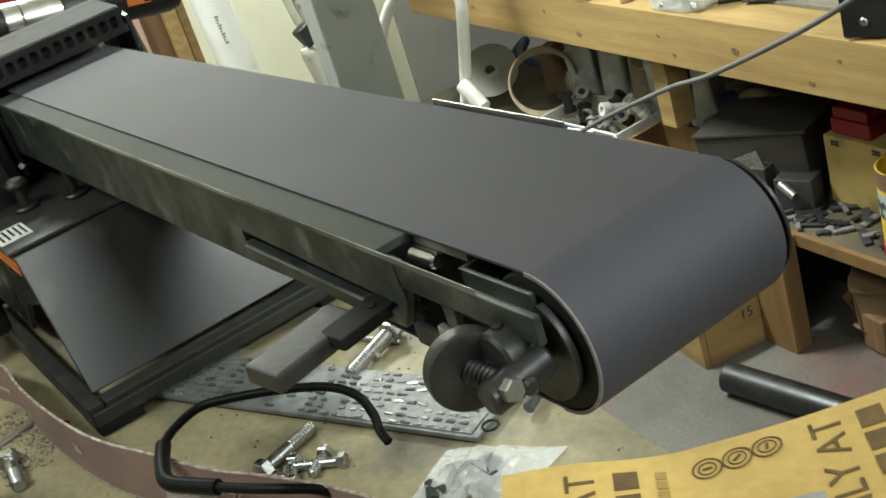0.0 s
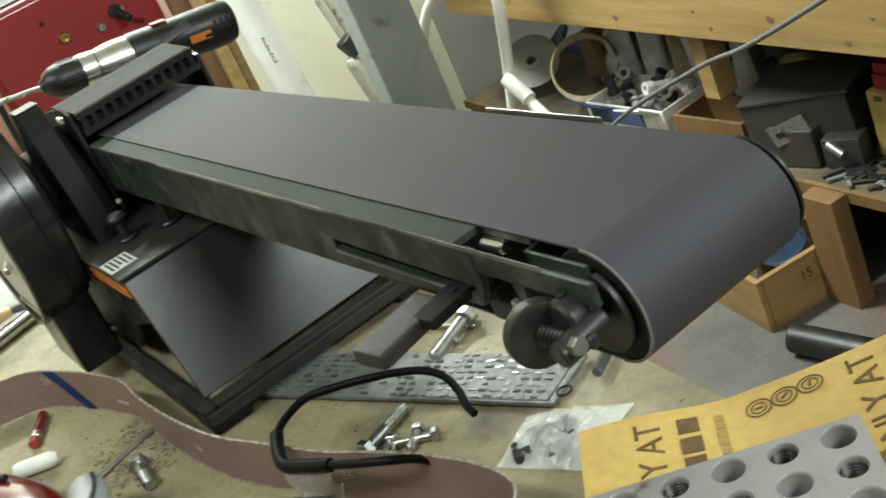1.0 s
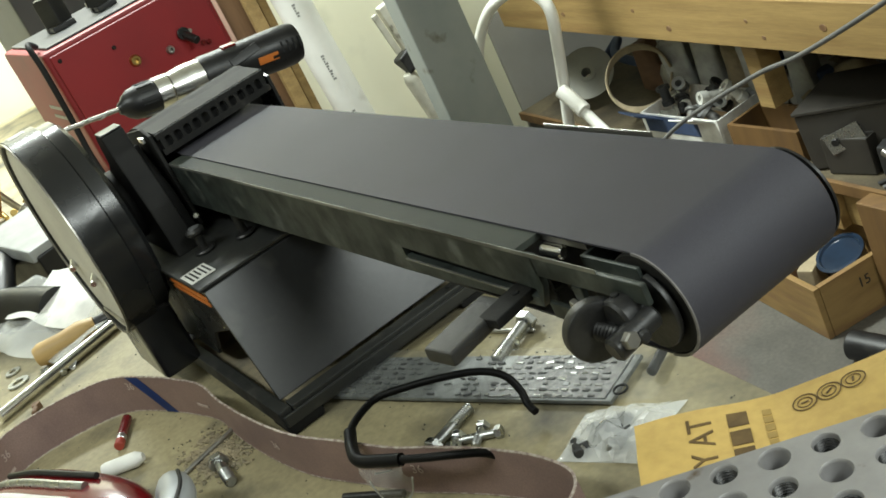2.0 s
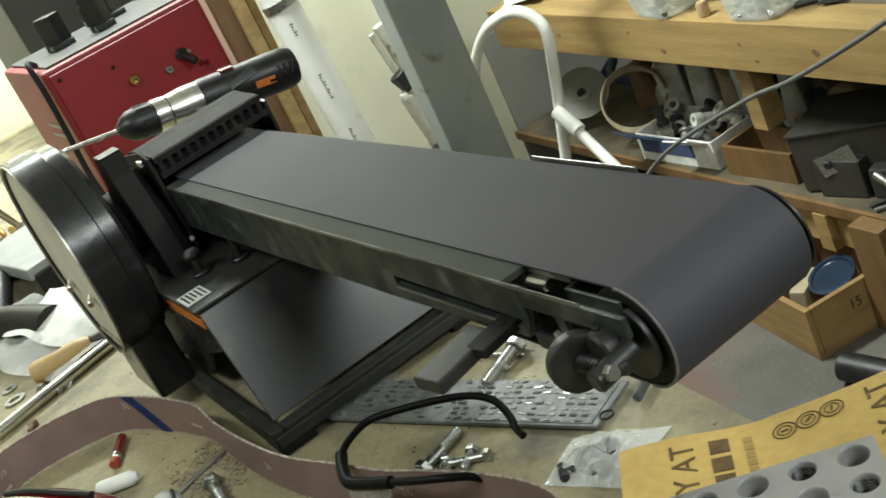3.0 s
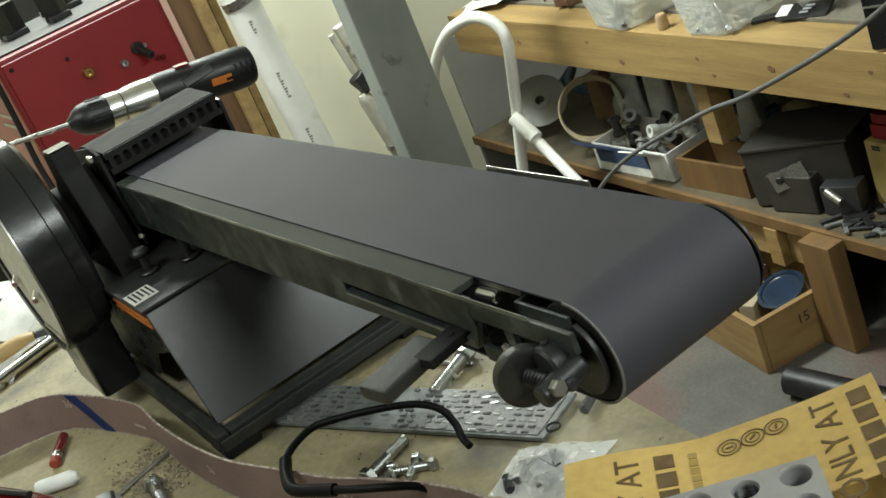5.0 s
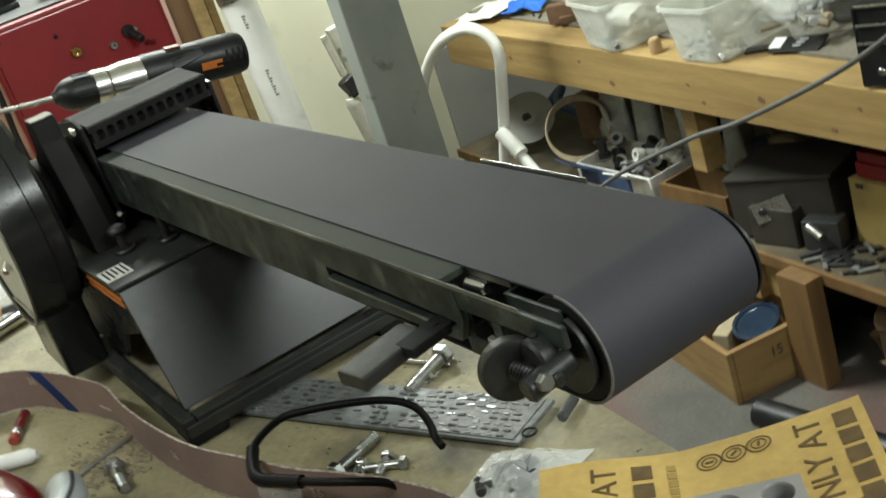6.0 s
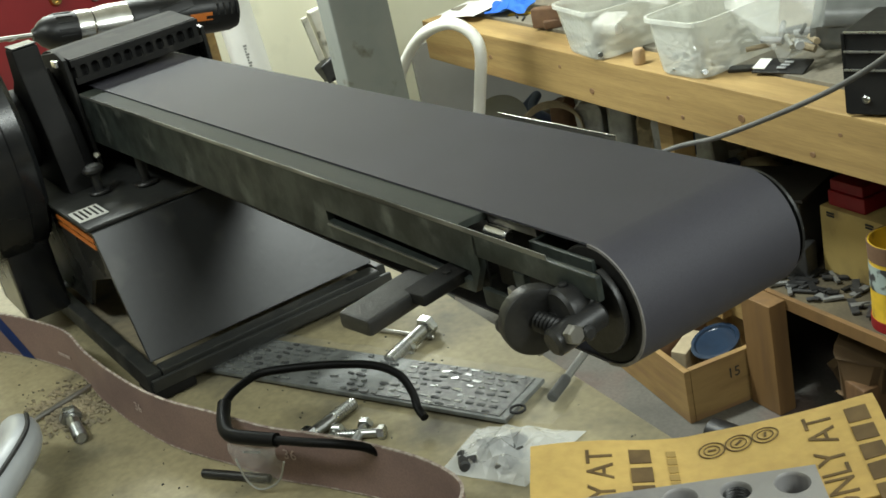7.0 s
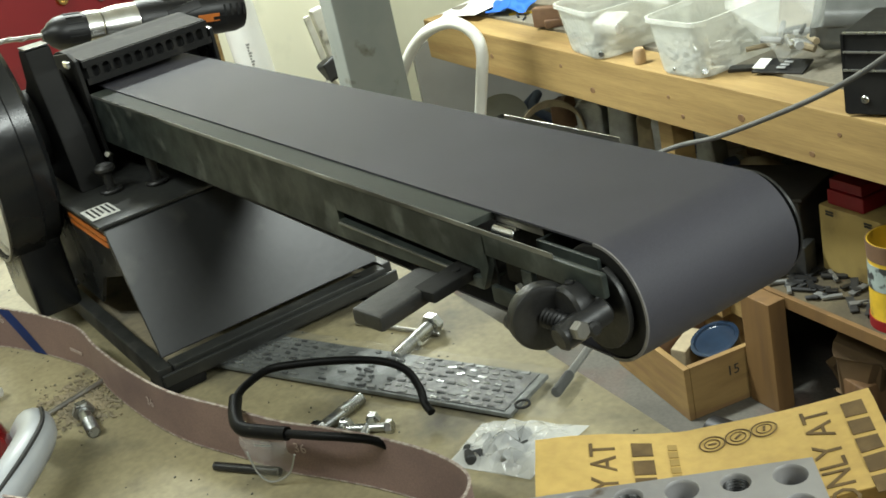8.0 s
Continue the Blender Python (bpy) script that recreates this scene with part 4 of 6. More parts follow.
# ---- loose sanding belt standing on its edge ----
def build_loose_belt():
    pts = [(-0.02, -0.262), (-0.042, -0.246), (-0.064, -0.225), (-0.064, -0.192), (-0.052, -0.157), (-0.033, -0.133), (0.008, -0.114), (0.050, -0.100), (0.085, -0.0925), (0.130, -0.0935), (0.186, -0.0900), (0.237, -0.0820),
           (0.285, -0.066), (0.324, -0.053), (0.354, -0.038), (0.386, -0.024), (0.425, -0.012), (0.455, -0.012), (0.468, -0.030), (0.455, -0.06), (0.40, -0.10), (0.33, -0.15), (0.24, -0.205), (0.14, -0.245), (0.05, -0.262)]
    line = spline([(x, y, 0.0008) for x, y in pts], 8, True)
    line.append(line[0])
    b = thing("loose_sanding_belt", pose(0.1, -0.1, 0), "reddish brown loose sanding belt standing on edge in a wavy loop", "sanding belt")
    part("band", ribbon(line, 0.0345, 0.001), CLOTHBACK, b)
    fray = mat("frayed_cloth_edge", (0.42, 0.36, 0.31), 0.8, colour2=(0.22, 0.16, 0.14), scale=260, mix=(0.4, 0.6))
    for z in (0.0, 0.0340):
        part("frayed_edge", ribbon([p + Vector((0, 0, z)) for p in line], 0.0007, 0.0016), fray, b, "pale frayed edge")
    near = min(range(len(line)), key=lambda k: (line[k] - Vector((0.002, -0.117, 0))).length)
    tape = bmesh.new()
    rows = []
    for h in range(7):
        row = []
        for k in range(6):
            t = near + 2.6 - 5.2 * h / 6 + k * 0.55 - 1.4
            a, c = line[int(t)], line[int(t) + 1]
            d = (c - a).normalized()
            row.append(tape.verts.new(a.lerp(c, t - int(t)) + d.cross(Vector((0, 0, 1))) * 0.0009 + Vector((0, 0, 0.0002 + 0.0340 * h / 6))))
        rows.append(row)
    for a, c in zip(rows, rows[1:]):
        for k in range(5):
            tape.faces.new((a[k], a[k + 1], c[k + 1], c[k]))
    bmesh.ops.solidify(tape, geom=tape.faces[:], thickness=0.0003)
    part("blue_band", tape, BLUE, b, "slanted blue joint tape")
    def printed(text, px, size, z, name="print"):
        k = min(range(5, len(line) - 5), key=lambda j: abs(line[j].x - px) + (5 if line[j].y < -0.24 or (line[j].y < -0.03 and j > 130) else 0))
        d = (line[k + 2] - line[k - 2]).normalized()
        out = d.cross(Vector((0, 0, 1)))
        m = Matrix((d, Vector((0, 0, 1)), out)).transposed().to_4x4()
        m.translation = line[k] + out * 0.0012 + Vector((0, 0, z)) - d * size * 0.5
        part(name, words(text, size, m, 0.0001) if text else box(size * 2.2, size * 0.3, 0.0004, m, 0), mat("pale_belt_print", (0.45, 0.36, 0.32), 0.7, scale=90), b, "", False)
    printed("36", -0.020, 0.010, 0.022)
    printed("36", -0.057, 0.010, 0.018)
    printed("36", 0.205, 0.009, 0.016)
    printed("36", 0.335, 0.009, 0.016)
    printed("", 0.07, 0.008, 0.012, "print_bar")
    printed("", -0.055, 0.008, 0.008, "print_bar")
    return b


build_loose_belt()

# ---- things on the bench before the sander ----
def build_strip():
    """Stamped strip of small metal letters in its sleeve."""
    m = Matrix.Translation((0.266, 0.035, 0.0)) @ pose(0, 0, 0, 0, 0, 22.5)
    s = thing("stamped_metal_strip", m, "long strip of silvery stamped metal in a clear sleeve", "metal strip")
    part("strip_plate", box(0.238, 0.045, 0.003, m @ pose(0, 0, 0.0035), 0.0008), FOIL, s)
    part("dark_print", box(0.088, 0.041, 0.0008, m @ pose(0.070, 0, 0.0053), 0), mat("smudged_dark_print", (0.06, 0.06, 0.058), 0.4, colour2=(0.14, 0.14, 0.135), scale=160, bump=0.5, bump_scale=300), s, "dark printed half of the strip")
    rng = random.Random(4)
    for row in range(8):
        for k in range(28):
            x = -0.112 + k * 0.0080 + 0.0016 * (row % 2)
            if rng.random() < (0.15 if k < 8 or k > 17 else 0.6):
                continue
            mt = ZINC if k < 3 else (rng.choice((FOIL, INK, FOIL)) if k < 16 else rng.choice((INK, INK, CLUTTER[0], CLUTTER[0], ZINC)))
            part("raised_tooth", box(rng.uniform(0.0036, 0.0066), rng.uniform(0.0014, 0.0026), 0.0012, m @ pose(x, -0.0190 + row * 0.0054, 0.0057, rng.uniform(-14, 14), rng.uniform(-8, 8), rng.uniform(-8, 8)), 0.0003), mt, s)
    for row in range(9):
        part("end_tooth", box(0.009, 0.0024, 0.0012, m @ pose(-0.1225, -0.0195 + row * 0.0048, 0.0048, 0, -10, rng.uniform(-6, 6)), 0.0003), CHROME, s)
    def wrinkle(x, y):
        return 0.0018 * noise.noise(Vector((x * 18, y * 6, 0.3)))
    sl = part("sleeve", sheet(0.285, 0.050, 40, 8, m @ pose(0.008, 0, 0.0082), 0.0002, wrinkle), SLEEVE, s, "clear plastic sleeve")
    part("hang_ring", lathe([(0.0036, -0.0005), (0.0048, -0.0005), (0.0048, 0.0005), (0.0036, 0.0005), (0.0036, -0.0005)], m @ pose(0.124, -0.016, 0.0088), 24), RUBBER, s)
    return s


build_strip()


def build_glasses():
    g = thing("safety_glasses", pose(0.30, -0.05, 0), "clear safety glasses with black temples lying on the loose belt", "safety glasses")
    brow = [(0.291, -0.061, 0.041), (0.304, -0.068, 0.039), (0.321, -0.072, 0.039), (0.338, -0.065, 0.040), (0.352, -0.058, 0.041)]
    part("brow", tube(brow, 0.0040, 10, None, 8), FRAMEBLACK, g)
    part("temple", tube([(0.291, -0.061, 0.041), (0.286, -0.052, 0.043), (0.282, -0.036, 0.044), (0.289, -0.023, 0.044), (0.305, -0.001, 0.042), (0.319, 0.019, 0.037), (0.330, 0.029, 0.030), (0.338, 0.031, 0.020), (0.344, 0.029, 0.013), (0.352, 0.028, 0.010)], 0.0025, 10), FRAMEBLACK, g)
    part("temple", tube([(0.352, -0.058, 0.041), (0.369, -0.049, 0.042), (0.383, -0.038, 0.041), (0.389, -0.025, 0.034), (0.390, -0.014, 0.020), (0.387, -0.008, 0.006)], 0.0025, 10), FRAMEBLACK, g)
    for lo, n in (([(0.318, -0.072, 0.022), (0.321, -0.071, 0.010), (0.326, -0.068, 0.004), (0.331, -0.063, 0.004), (0.338, -0.058, 0.010), (0.350, -0.057, 0.026)], 0), ([(0.289, -0.058, 0.028), (0.291, -0.050, 0.016), (0.297, -0.044, 0.010), (0.305, -0.046, 0.010), (0.314, -0.056, 0.016), (0.322, -0.068, 0.026)], 1)):
        hi = spline(brow[2:] if n == 0 else brow[:3], 4)
        low = spline(lo, 4)
        bm = bmesh.new()
        rows = []
        for r in range(7):
            t = r / 6
            row = []
            for k in range(13):
                a, c = hi[min(round(k / 12 * (len(hi) - 1)), len(hi) - 1)], low[min(round(k / 12 * (len(low) - 1)), len(low) - 1)]
                bulge = 0.006 * math.sin(math.pi * t) * Vector((0.6, -0.7, 0.2))
                row.append(bm.verts.new(a.lerp(c, t) + bulge))
            rows.append(row)
        for a, c in zip(rows, rows[1:]):
            for k in range(12):
                bm.faces.new((a[k], a[k + 1], c[k + 1], c[k]))
        bmesh.ops.solidify(bm, geom=bm.faces[:], thickness=0.0009)
        ln = part("lens", bm, LENS, g, "clear curved lens")
        # Milky tube paints the light caught by the lens's lower edge.
        part("lens_edge", tube(lo, 0.0006, 6, None, 4), MILKYBAG, ln)
    return g


build_glasses()


BRIGHTFILM = film("glossy_bag_film", (0.9, 0.92, 0.9), 0.34)


def build_parts_bag():
    """A flat clear pouch with sharp folds and a few dark screws inside."""
    m = pose(0.405, 0.042, 0.0006)
    b = thing("parts_bag", m, "crumpled clear plastic bag with small screws on the bench", "plastic bag")
    c0, c1, c2, c3 = Vector((0.391, 0.010, 0)), Vector((0.373, 0.047, 0)), Vector((0.424, 0.084, 0)), Vector((0.438, 0.032, 0))
    nx, ny = 13, 10
    for low in (True, False):
        bm = bmesh.new()
        grid = []
        for i in range(nx + 1):
            row = []
            for j in range(ny + 1):
                u, v = i / nx, j / ny
                q = c0.lerp(c3, u).lerp(c1.lerp(c2, u), v)
                bulge = math.sin(math.pi * u) ** 0.5 * math.sin(math.pi * v) ** 0.5 if 0 < u < 1 and 0 < v < 1 else 0.0
                f = noise.noise(Vector((q.x * 70, q.y * 70, 2.0)))
                g = noise.noise(Vector((q.x * 160, q.y * 160, 5.0)))
                z = 0.0007 if low else 0.0012 + bulge * (0.007 + 0.010 * abs(f) + 0.006 * g)
                row.append(bm.verts.new((q.x + (0 if low else 0.0012 * g), q.y + (0 if low else 0.0014 * f), max(z, 0.0007))))
            grid.append(row)
        for i in range(nx):
            for j in range(ny):
                k = (grid[i][j], grid[i + 1][j], grid[i + 1][j + 1], grid[i][j + 1])
                if (i + j) % 2:
                    bm.faces.new((k[0], k[1], k[2]))
                    bm.faces.new((k[0], k[2], k[3]))
                else:
                    bm.faces.new((k[0], k[1], k[3]))
                    bm.faces.new((k[1], k[2], k[3]))
        part("film", bm, BRIGHTFILM, b, "wrinkled clear plastic film", False)
    rng = random.Random(3)
    for k in range(14):
        u, v = rng.uniform(0.12, 0.7), rng.uniform(0.15, 0.7)
        q = c0.lerp(c3, u).lerp(c1.lerp(c2, u), v) + Vector((0, 0, 0.0045))
        d = Vector((rng.uniform(-1, 1), rng.uniform(-1, 1), 0.1)).normalized() * rng.uniform(0.003, 0.008)
        part("screw" if k % 2 else "nut", rod(q - d, q + d, rng.uniform(0.0018, 0.0034), 8), rng.choice((ZINC, DARKSTEEL, RAWSTEEL, INK)), b)
    return b


build_parts_bag()

# ---- yellow paper and steel block ----
def build_paper():
    m = pose(0.515, 0.085, 0.0, 0, 0, 52)
    p = thing("yellow_paper_sheet", m, "folded yellow printed paper lying on the bench under the steel block", "paper")
    def bend(x, y):
        u = x * 0.165 + 0.008
        return 0.018 + 0.007 * min(1.0, max(0.0, -u / 0.06)) + 0.011 * max(0.0, u / 0.085) ** 1.2 + 0.0012 * noise.noise(Vector((x * 5, y * 5, 1)))
    part("sheet", sheet(0.165, 0.075, 30, 14, m @ pose(0.0, -0.012, 0), 0.0006, bend), PAPER, p)
    part("under_fold", sheet(0.150, 0.070, 12, 8, m @ pose(0.0, -0.012, 0.0006), 0.0006, lambda x, y: 0.015 * max(0.0, 1 - abs(abs(x) - 0.5) * 9)), PAPER, p)
    def z(x, y):
        return bend(x / 0.165, (y + 0.012) / 0.075) + 0.0009
    for text, x, y, size, mt in (("ONLY AT", -0.043, -0.061, 0.0185, PAPERINK), ("", -0.0235, -0.056, 0.0185, PAPERINK), ("", -0.0125, -0.03, 0.008, FAINTINK),
                                 ("ONLY AT", 0.0600, -0.061, 0.0185, PAPERINK), ("", 0.0785, -0.056, 0.0185, PAPERINK)):
        if not text:
            flat = bmesh.new()
            for k in range(5 if size > 0.01 else 7):
                box(size * 0.55, size * 0.62, 0.0004, pose(x - size * 0.35, y + size * (0.4 + 0.8 * k), 0), 0, flat)
        else:
            flat = words(text, size, pose(x, y, 0, 0, 0, 90), 0.0002)
        for v in flat.verts:
            v.co.z += z(v.co.x, v.co.y)
        flat.transform(m)
        part("lettering" if text else "print_bar", flat, mt, p, "", False)
    for k in range(3):
        x, y = 0.004 + 0.0128 * k, 0.010 + 0.001 * k
        r = bmesh.new()
        for a, c in ((0.0064, 0.0058), (0.0040, 0.0035)):
            lathe([(c, 0), (a, 0), (a, 0.0003), (c, 0.0003), (c, 0)], pose(x, y, 0), 28, r)
        box(0.004, 0.0012, 0.0003, pose(x, y, 0.0002, 0, 0, 40 * k), 0, r)
        for v in r.verts:
            v.co.z += z(v.co.x, v.co.y)
        r.transform(m)
        part("printed_ring", r, PAPERINK, p, "", False)
    return p


build_paper()


def build_block():
    """Ground block with a grid of through holes: walls between the holes are real."""
    m = pose(0.5790, 0.0880, 0.0215, 0, 0, 53.5)
    b = thing("steel_setup_block", m, "grey ground steel setup block with drilled and tapped holes", "setup block")
    L, Wd, T = 0.138, 0.060, 0.025
    nx, ny = 6, 3
    bm = bmesh.new()
    cx, cy = L / nx, Wd / ny
    seg = 24
    for i in range(nx):
        for j in range(ny):
            ox, oy = -L + (i + 0.5) * cx, -Wd + (j + 0.5) * cy
            r = 0.0066 if (i + j) % 2 else 0.0058
            outer, inner = [], []
            for k in range(seg):
                a = 2 * math.pi * k / seg
                s = 1 / max(abs(math.cos(a)), abs(math.sin(a)))
                outer.append((ox + math.cos(a) * s * cx / 2, oy + math.sin(a) * s * cy / 2))
                inner.append((ox + math.cos(a) * r, oy + math.sin(a) * r))
            t0 = [bm.verts.new((x, y, T)) for x, y in outer]
            t1 = [bm.verts.new((ox + (x - ox) * 1.14, oy + (y - oy) * 1.14, T)) for x, y in inner]
            t2 = [bm.verts.new((x, y, T - 0.0014)) for x, y in inner]
            t3 = [bm.verts.new((x, y, 0)) for x, y in inner]
            for a, c in ((t0, t1), (t1, t2), (t2, t3)):
                for k in range(seg):
                    bm.faces.new((a[k], a[(k + 1) % seg], c[(k + 1) % seg], c[k]))
    bmesh.ops.remove_doubles(bm, verts=bm.verts, dist=1e-5)
    for v0, v1 in (((-L, -Wd), (0, -Wd)), ((0, -Wd), (0, 0)), ((0, 0), (-L, 0)), ((-L, 0), (-L, -Wd))):
        q = [bm.verts.new((*v0, 0)), bm.verts.new((*v1, 0)), bm.verts.new((*v1, T)), bm.verts.new((*v0, T))]
        bm.faces.new(q)
    bm.faces.new([bm.verts.new(c) for c in ((-L, -Wd, 0.0001), (0, -Wd, 0.0001), (0, 0, 0.0001), (-L, 0, 0.0001))])
    bm.transform(m)
    part("block_body", bm, BLOCKSTEEL, b)
    for i in range(nx):
        for j in range(ny):
            if (i + j) % 2 == 0:
                ox, oy = -L + (i + 0.5) * cx, -Wd + (j + 0.5) * cy
                th = bmesh.new()
                for k in range(6):
                    lathe([(0.0057, -0.0007), (0.0050, 0), (0.0057, 0.0007)], m @ pose(ox, oy, T - 0.003 - 0.0016 * k), 24, th)
                part("thread", th, DARKSTEEL, b)
    return b


build_block()
# support under the raised block
single("steel_bar", box(0.10, 0.03, 0.0205, pose(0.563, 0.010, 0.01025, 0, 0, 53.5), 0.001), BLOCKSTEEL, pose(0.563, 0.010, 0), "plain grey steel bar under the setup block", "steel bar")

# ---- on top of the storage bench ----
BT = -0.351  # top of the beam


def build_tub(p, q, w, d, h, turn, fill, label):
    m = room(p, q, BT, turn)
    t = thing("plastic_tub", m, label, "plastic tub", "tubs on the storage bench")
    bm = bmesh.new()
    def ring(sx, sy, z, r=0.03):
        out = []
        for cx, cy, a0 in ((1, 1, 0), (-1, 1, 90), (-1, -1, 180), (1, -1, 270)):
            for k in range(6):
                a = radians(a0 + 18 * k)
                out.append(bm.verts.new((cx * (sx / 2 - r) + r * math.cos(a), cy * (sy / 2 - r) + r * math.sin(a), z)))
        return out
    rings = [ring(w * 0.80, d * 0.84, 0.0), ring(w * 0.84, d * 0.87, 0.006), ring(w * 0.97, d * 0.97, h * 0.9), ring(w * 0.97, d * 0.97, h * 0.92), ring(w * 1.03, d * 1.02, h * 0.93), ring(w * 1.03, d * 1.02, h),
             ring(w * 0.98, d * 0.98, h), ring(w * 0.95, d * 0.955, h * 0.9), ring(w * 0.82, d * 0.855, 0.008), ring(w * 0.78, d * 0.82, 0.004)]
    for a, c in zip(rings, rings[1:]):
        n = len(a)
        for k in range(n):
            bm.faces.new((a[k], a[(k + 1) % n], c[(k + 1) % n], c[k]))
    bm.faces.new(rings[0][::-1])
    bm.faces.new(rings[-1])
    bm.transform(m)
    part("tub_wall", bm, TUB, t, "milky translucent tub")
    rng = random.Random(int(100 * w + 10 * abs(p)))
    for k in range(fill):
        x, y, z = rng.uniform(-0.36, 0.36) * w, rng.uniform(-0.42, 0.40) * d, rng.uniform(0.012, 0.035)
        e = Vector((rng.uniform(-1, 1), rng.uniform(-1, 1), rng.uniform(-0.3, 0.3))).normalized() * rng.uniform(0.008, 0.017)
        c = m @ Vector((x, y, z))
        part("bolt", rod(c - e, c + e, rng.uniform(0.004, 0.008), 8, 0.0008), rng.choice((ZINC, ZINC, DARKSTEEL, GREYPLASTIC)), t)
    return t


t1 = build_tub(-1.300, 1.352, 0.185, 0.28, 0.112, -6, 46, "milky plastic tub half full of bolts on the storage bench")
part("paper_slip", box(0.085, 0.05, 0.002, room(-1.315, 1.44, -0.265, 30, 50, 10), 0.0005), WHITE, t1, "white barcode slip")
bars = bmesh.new()
for k in range(7):
    box(0.003 + 0.002 * (k % 2), 0.03, 0.0006, room(-1.315, 1.44, -0.2635, 30, 50, 10) @ pose(-0.03 + 0.01 * k, 0, 0.0015), 0, bars)
part("print_bar", bars, INK, t1)
part("white_packet", crumple(box(0.075, 0.06, 0.03, room(-1.262, 1.285, -0.285, 15, 10, 0), 0.008), 0.006, 40, 2), WHITE, t1)
t2 = build_tub(-0.985, 1.345, 0.160, 0.25, 0.118, 4, 40, "milky plastic tub with small hardware on the storage bench")
bag = crumple(box(0.17, 0.20, 0.075, room(-0.855, 1.42, -0.26, 0, 0, 25), 0.03, None, 6), 0.035, 24, 5)
cb = thing("clear_parts_bag", room(-0.83, 1.42, BT), "crumpled clear bag of small parts sagging beside the tubs", "plastic bag")
part("film", bag, THINFILM, cb, "wrinkled clear film")
rng = random.Random(17)
for k in range(14):
    c = ROOM @ Vector((rng.uniform(-0.89, -0.77), rng.uniform(1.35, 1.48), rng.uniform(-0.325, -0.29)))
    e = Vector((rng.uniform(-1, 1), rng.uniform(-1, 1), rng.uniform(-0.4, 0.4))).normalized() * rng.uniform(0.012, 0.025)
    part("small_part", rod(c - e, c + e, rng.uniform(0.004, 0.009), 8), rng.choice((ZINC, GREYPLASTIC, CLUTTER[2], CLUTTER[1])), cb)
single("small_jar", lathe([(0, 0), (0.02, 0), (0.022, 0.004), (0.022, 0.03), (0.016, 0.036), (0, 0.036)], room(-1.137, 1.257, BT) @ Matrix.Diagonal((0.6, 0.6, 0.9, 1.0)), 20), CARD, room(-1.085, 1.262, BT), "small tan jar between the tubs", "jar")
cloth = crumple(sheet(0.13, 0.10, 22, 18, room(-1.86, 1.385, BT + 0.024, 20), 0.001, lambda x, y: 0.05 * max(0, 0.4 - x * x * 3 - y * y * 3)), 0.022, 26, 1)
single("blue_rag", cloth, BLUECLOTH, room(-1.86, 1.385, BT), "crumpled bright blue rag on the storage bench", "rag")
single("paper_sheet", sheet(0.22, 0.16, 12, 8, room(-2.02, 1.34, BT + 0.012, 10), 0.0006, lambda x, y: 0.012 * math.sin(3 * x) + 0.01 * y), WHITE, room(-1.93, 1.36, BT), "sheet of white paper on the storage bench", "paper")
single("cardboard_box", rspan(-2.06, -1.90, 1.55, 1.75, -0.345, -0.25, 0.003), CARD, room(-1.98, 1.65, -0.345), "tan cardboard box on the storage bench", "box")
single("ruler", box(0.14, 0.022, 0.004, room(-1.79, 1.40, BT + 0.0065, 35), 0.001), YELLOW, room(-1.55, 1.36, BT), "yellow ruler lying on the storage bench", "ruler")
for p, q, sx, sy, sz, rz, mt, lb in ((-1.60, 1.345, 0.11, 0.03, 0.05, 35, CLUTTER[5], "brown steel angle on the storage bench"), (-1.45, 1.55, 0.14, 0.06, 0.05, -20, CLUTTER[1], "black tool on the storage bench"),
                                     (-1.62, 1.60, 0.10, 0.07, 0.06, 30, CLUTTER[0], "grey casting on the storage bench")):
    single("bench_scrap", merge(box(sx, sy, sz, room(p, q, BT + sz / 2 + 0.0055, rz), 0.006), box(sx * 0.5, sy * 1.5, sz * 0.4, room(p, q, BT + sz * 0.2 + 0.0055, rz + 25), 0.004)), mt, room(p, q, BT), lb, "scrap")
rng = random.Random(11)
for k in range(26):
    p, q = rng.uniform(-1.8, -1.35), rng.uniform(1.335, 1.55)
    c = ROOM @ Vector((p, q, -0.3425))
    e = Vector((rng.uniform(-1, 1), rng.uniform(-1, 1), 0)).normalized() * rng.uniform(0.006, 0.03)
    single("nail", rod(c - e, c + e, rng.uniform(0.0015, 0.0032), 8), rng.choice((DARKSTEEL, ZINC, CLUTTER[2])), Matrix.Translation(c), "loose nail on the plywood bench top", "nail", "loose nails")


def build_black_bracket():
    m = room(-0.452, 1.348, BT, 22) @ Matrix.Diagonal((1.35, 1.35, 1.35, 1.0))
    b = thing("black_steel_bracket", m, "black folded steel bracket with bright edges on the storage bench", "bracket")
    part("side_plate", box(0.17, 0.004, 0.098, m @ pose(0, -0.055, 0.052, -6), 0.001), MATTEBLACK, b)
    part("top_plate", box(0.17, 0.10, 0.004, m @ pose(0, 0.0, 0.102, 0, 0, 0), 0.001), MATTEBLACK, b)
    part("side_plate", box(0.17, 0.004, 0.1, m @ pose(0, 0.052, 0.052), 0.001), MATTEBLACK, b)
    part("end_flange", box(0.004, 0.11, 0.10, m @ pose(-0.087, 0, 0.052), 0.001), MATTEBLACK, b)
    for z in (0.103, 0.080, 0.058):
        part("bright_edge", box(0.172, 0.003, 0.003, m @ pose(0, -0.0535 - 0.0025 * (0.103 - z) / 0.023, z), 0.0008), ZINC, b)
    part("rivet", cyl(0.005, 0.004, m @ pose(-0.06, -0.0605, 0.022, 90), 14), ZINC, b)
    return b


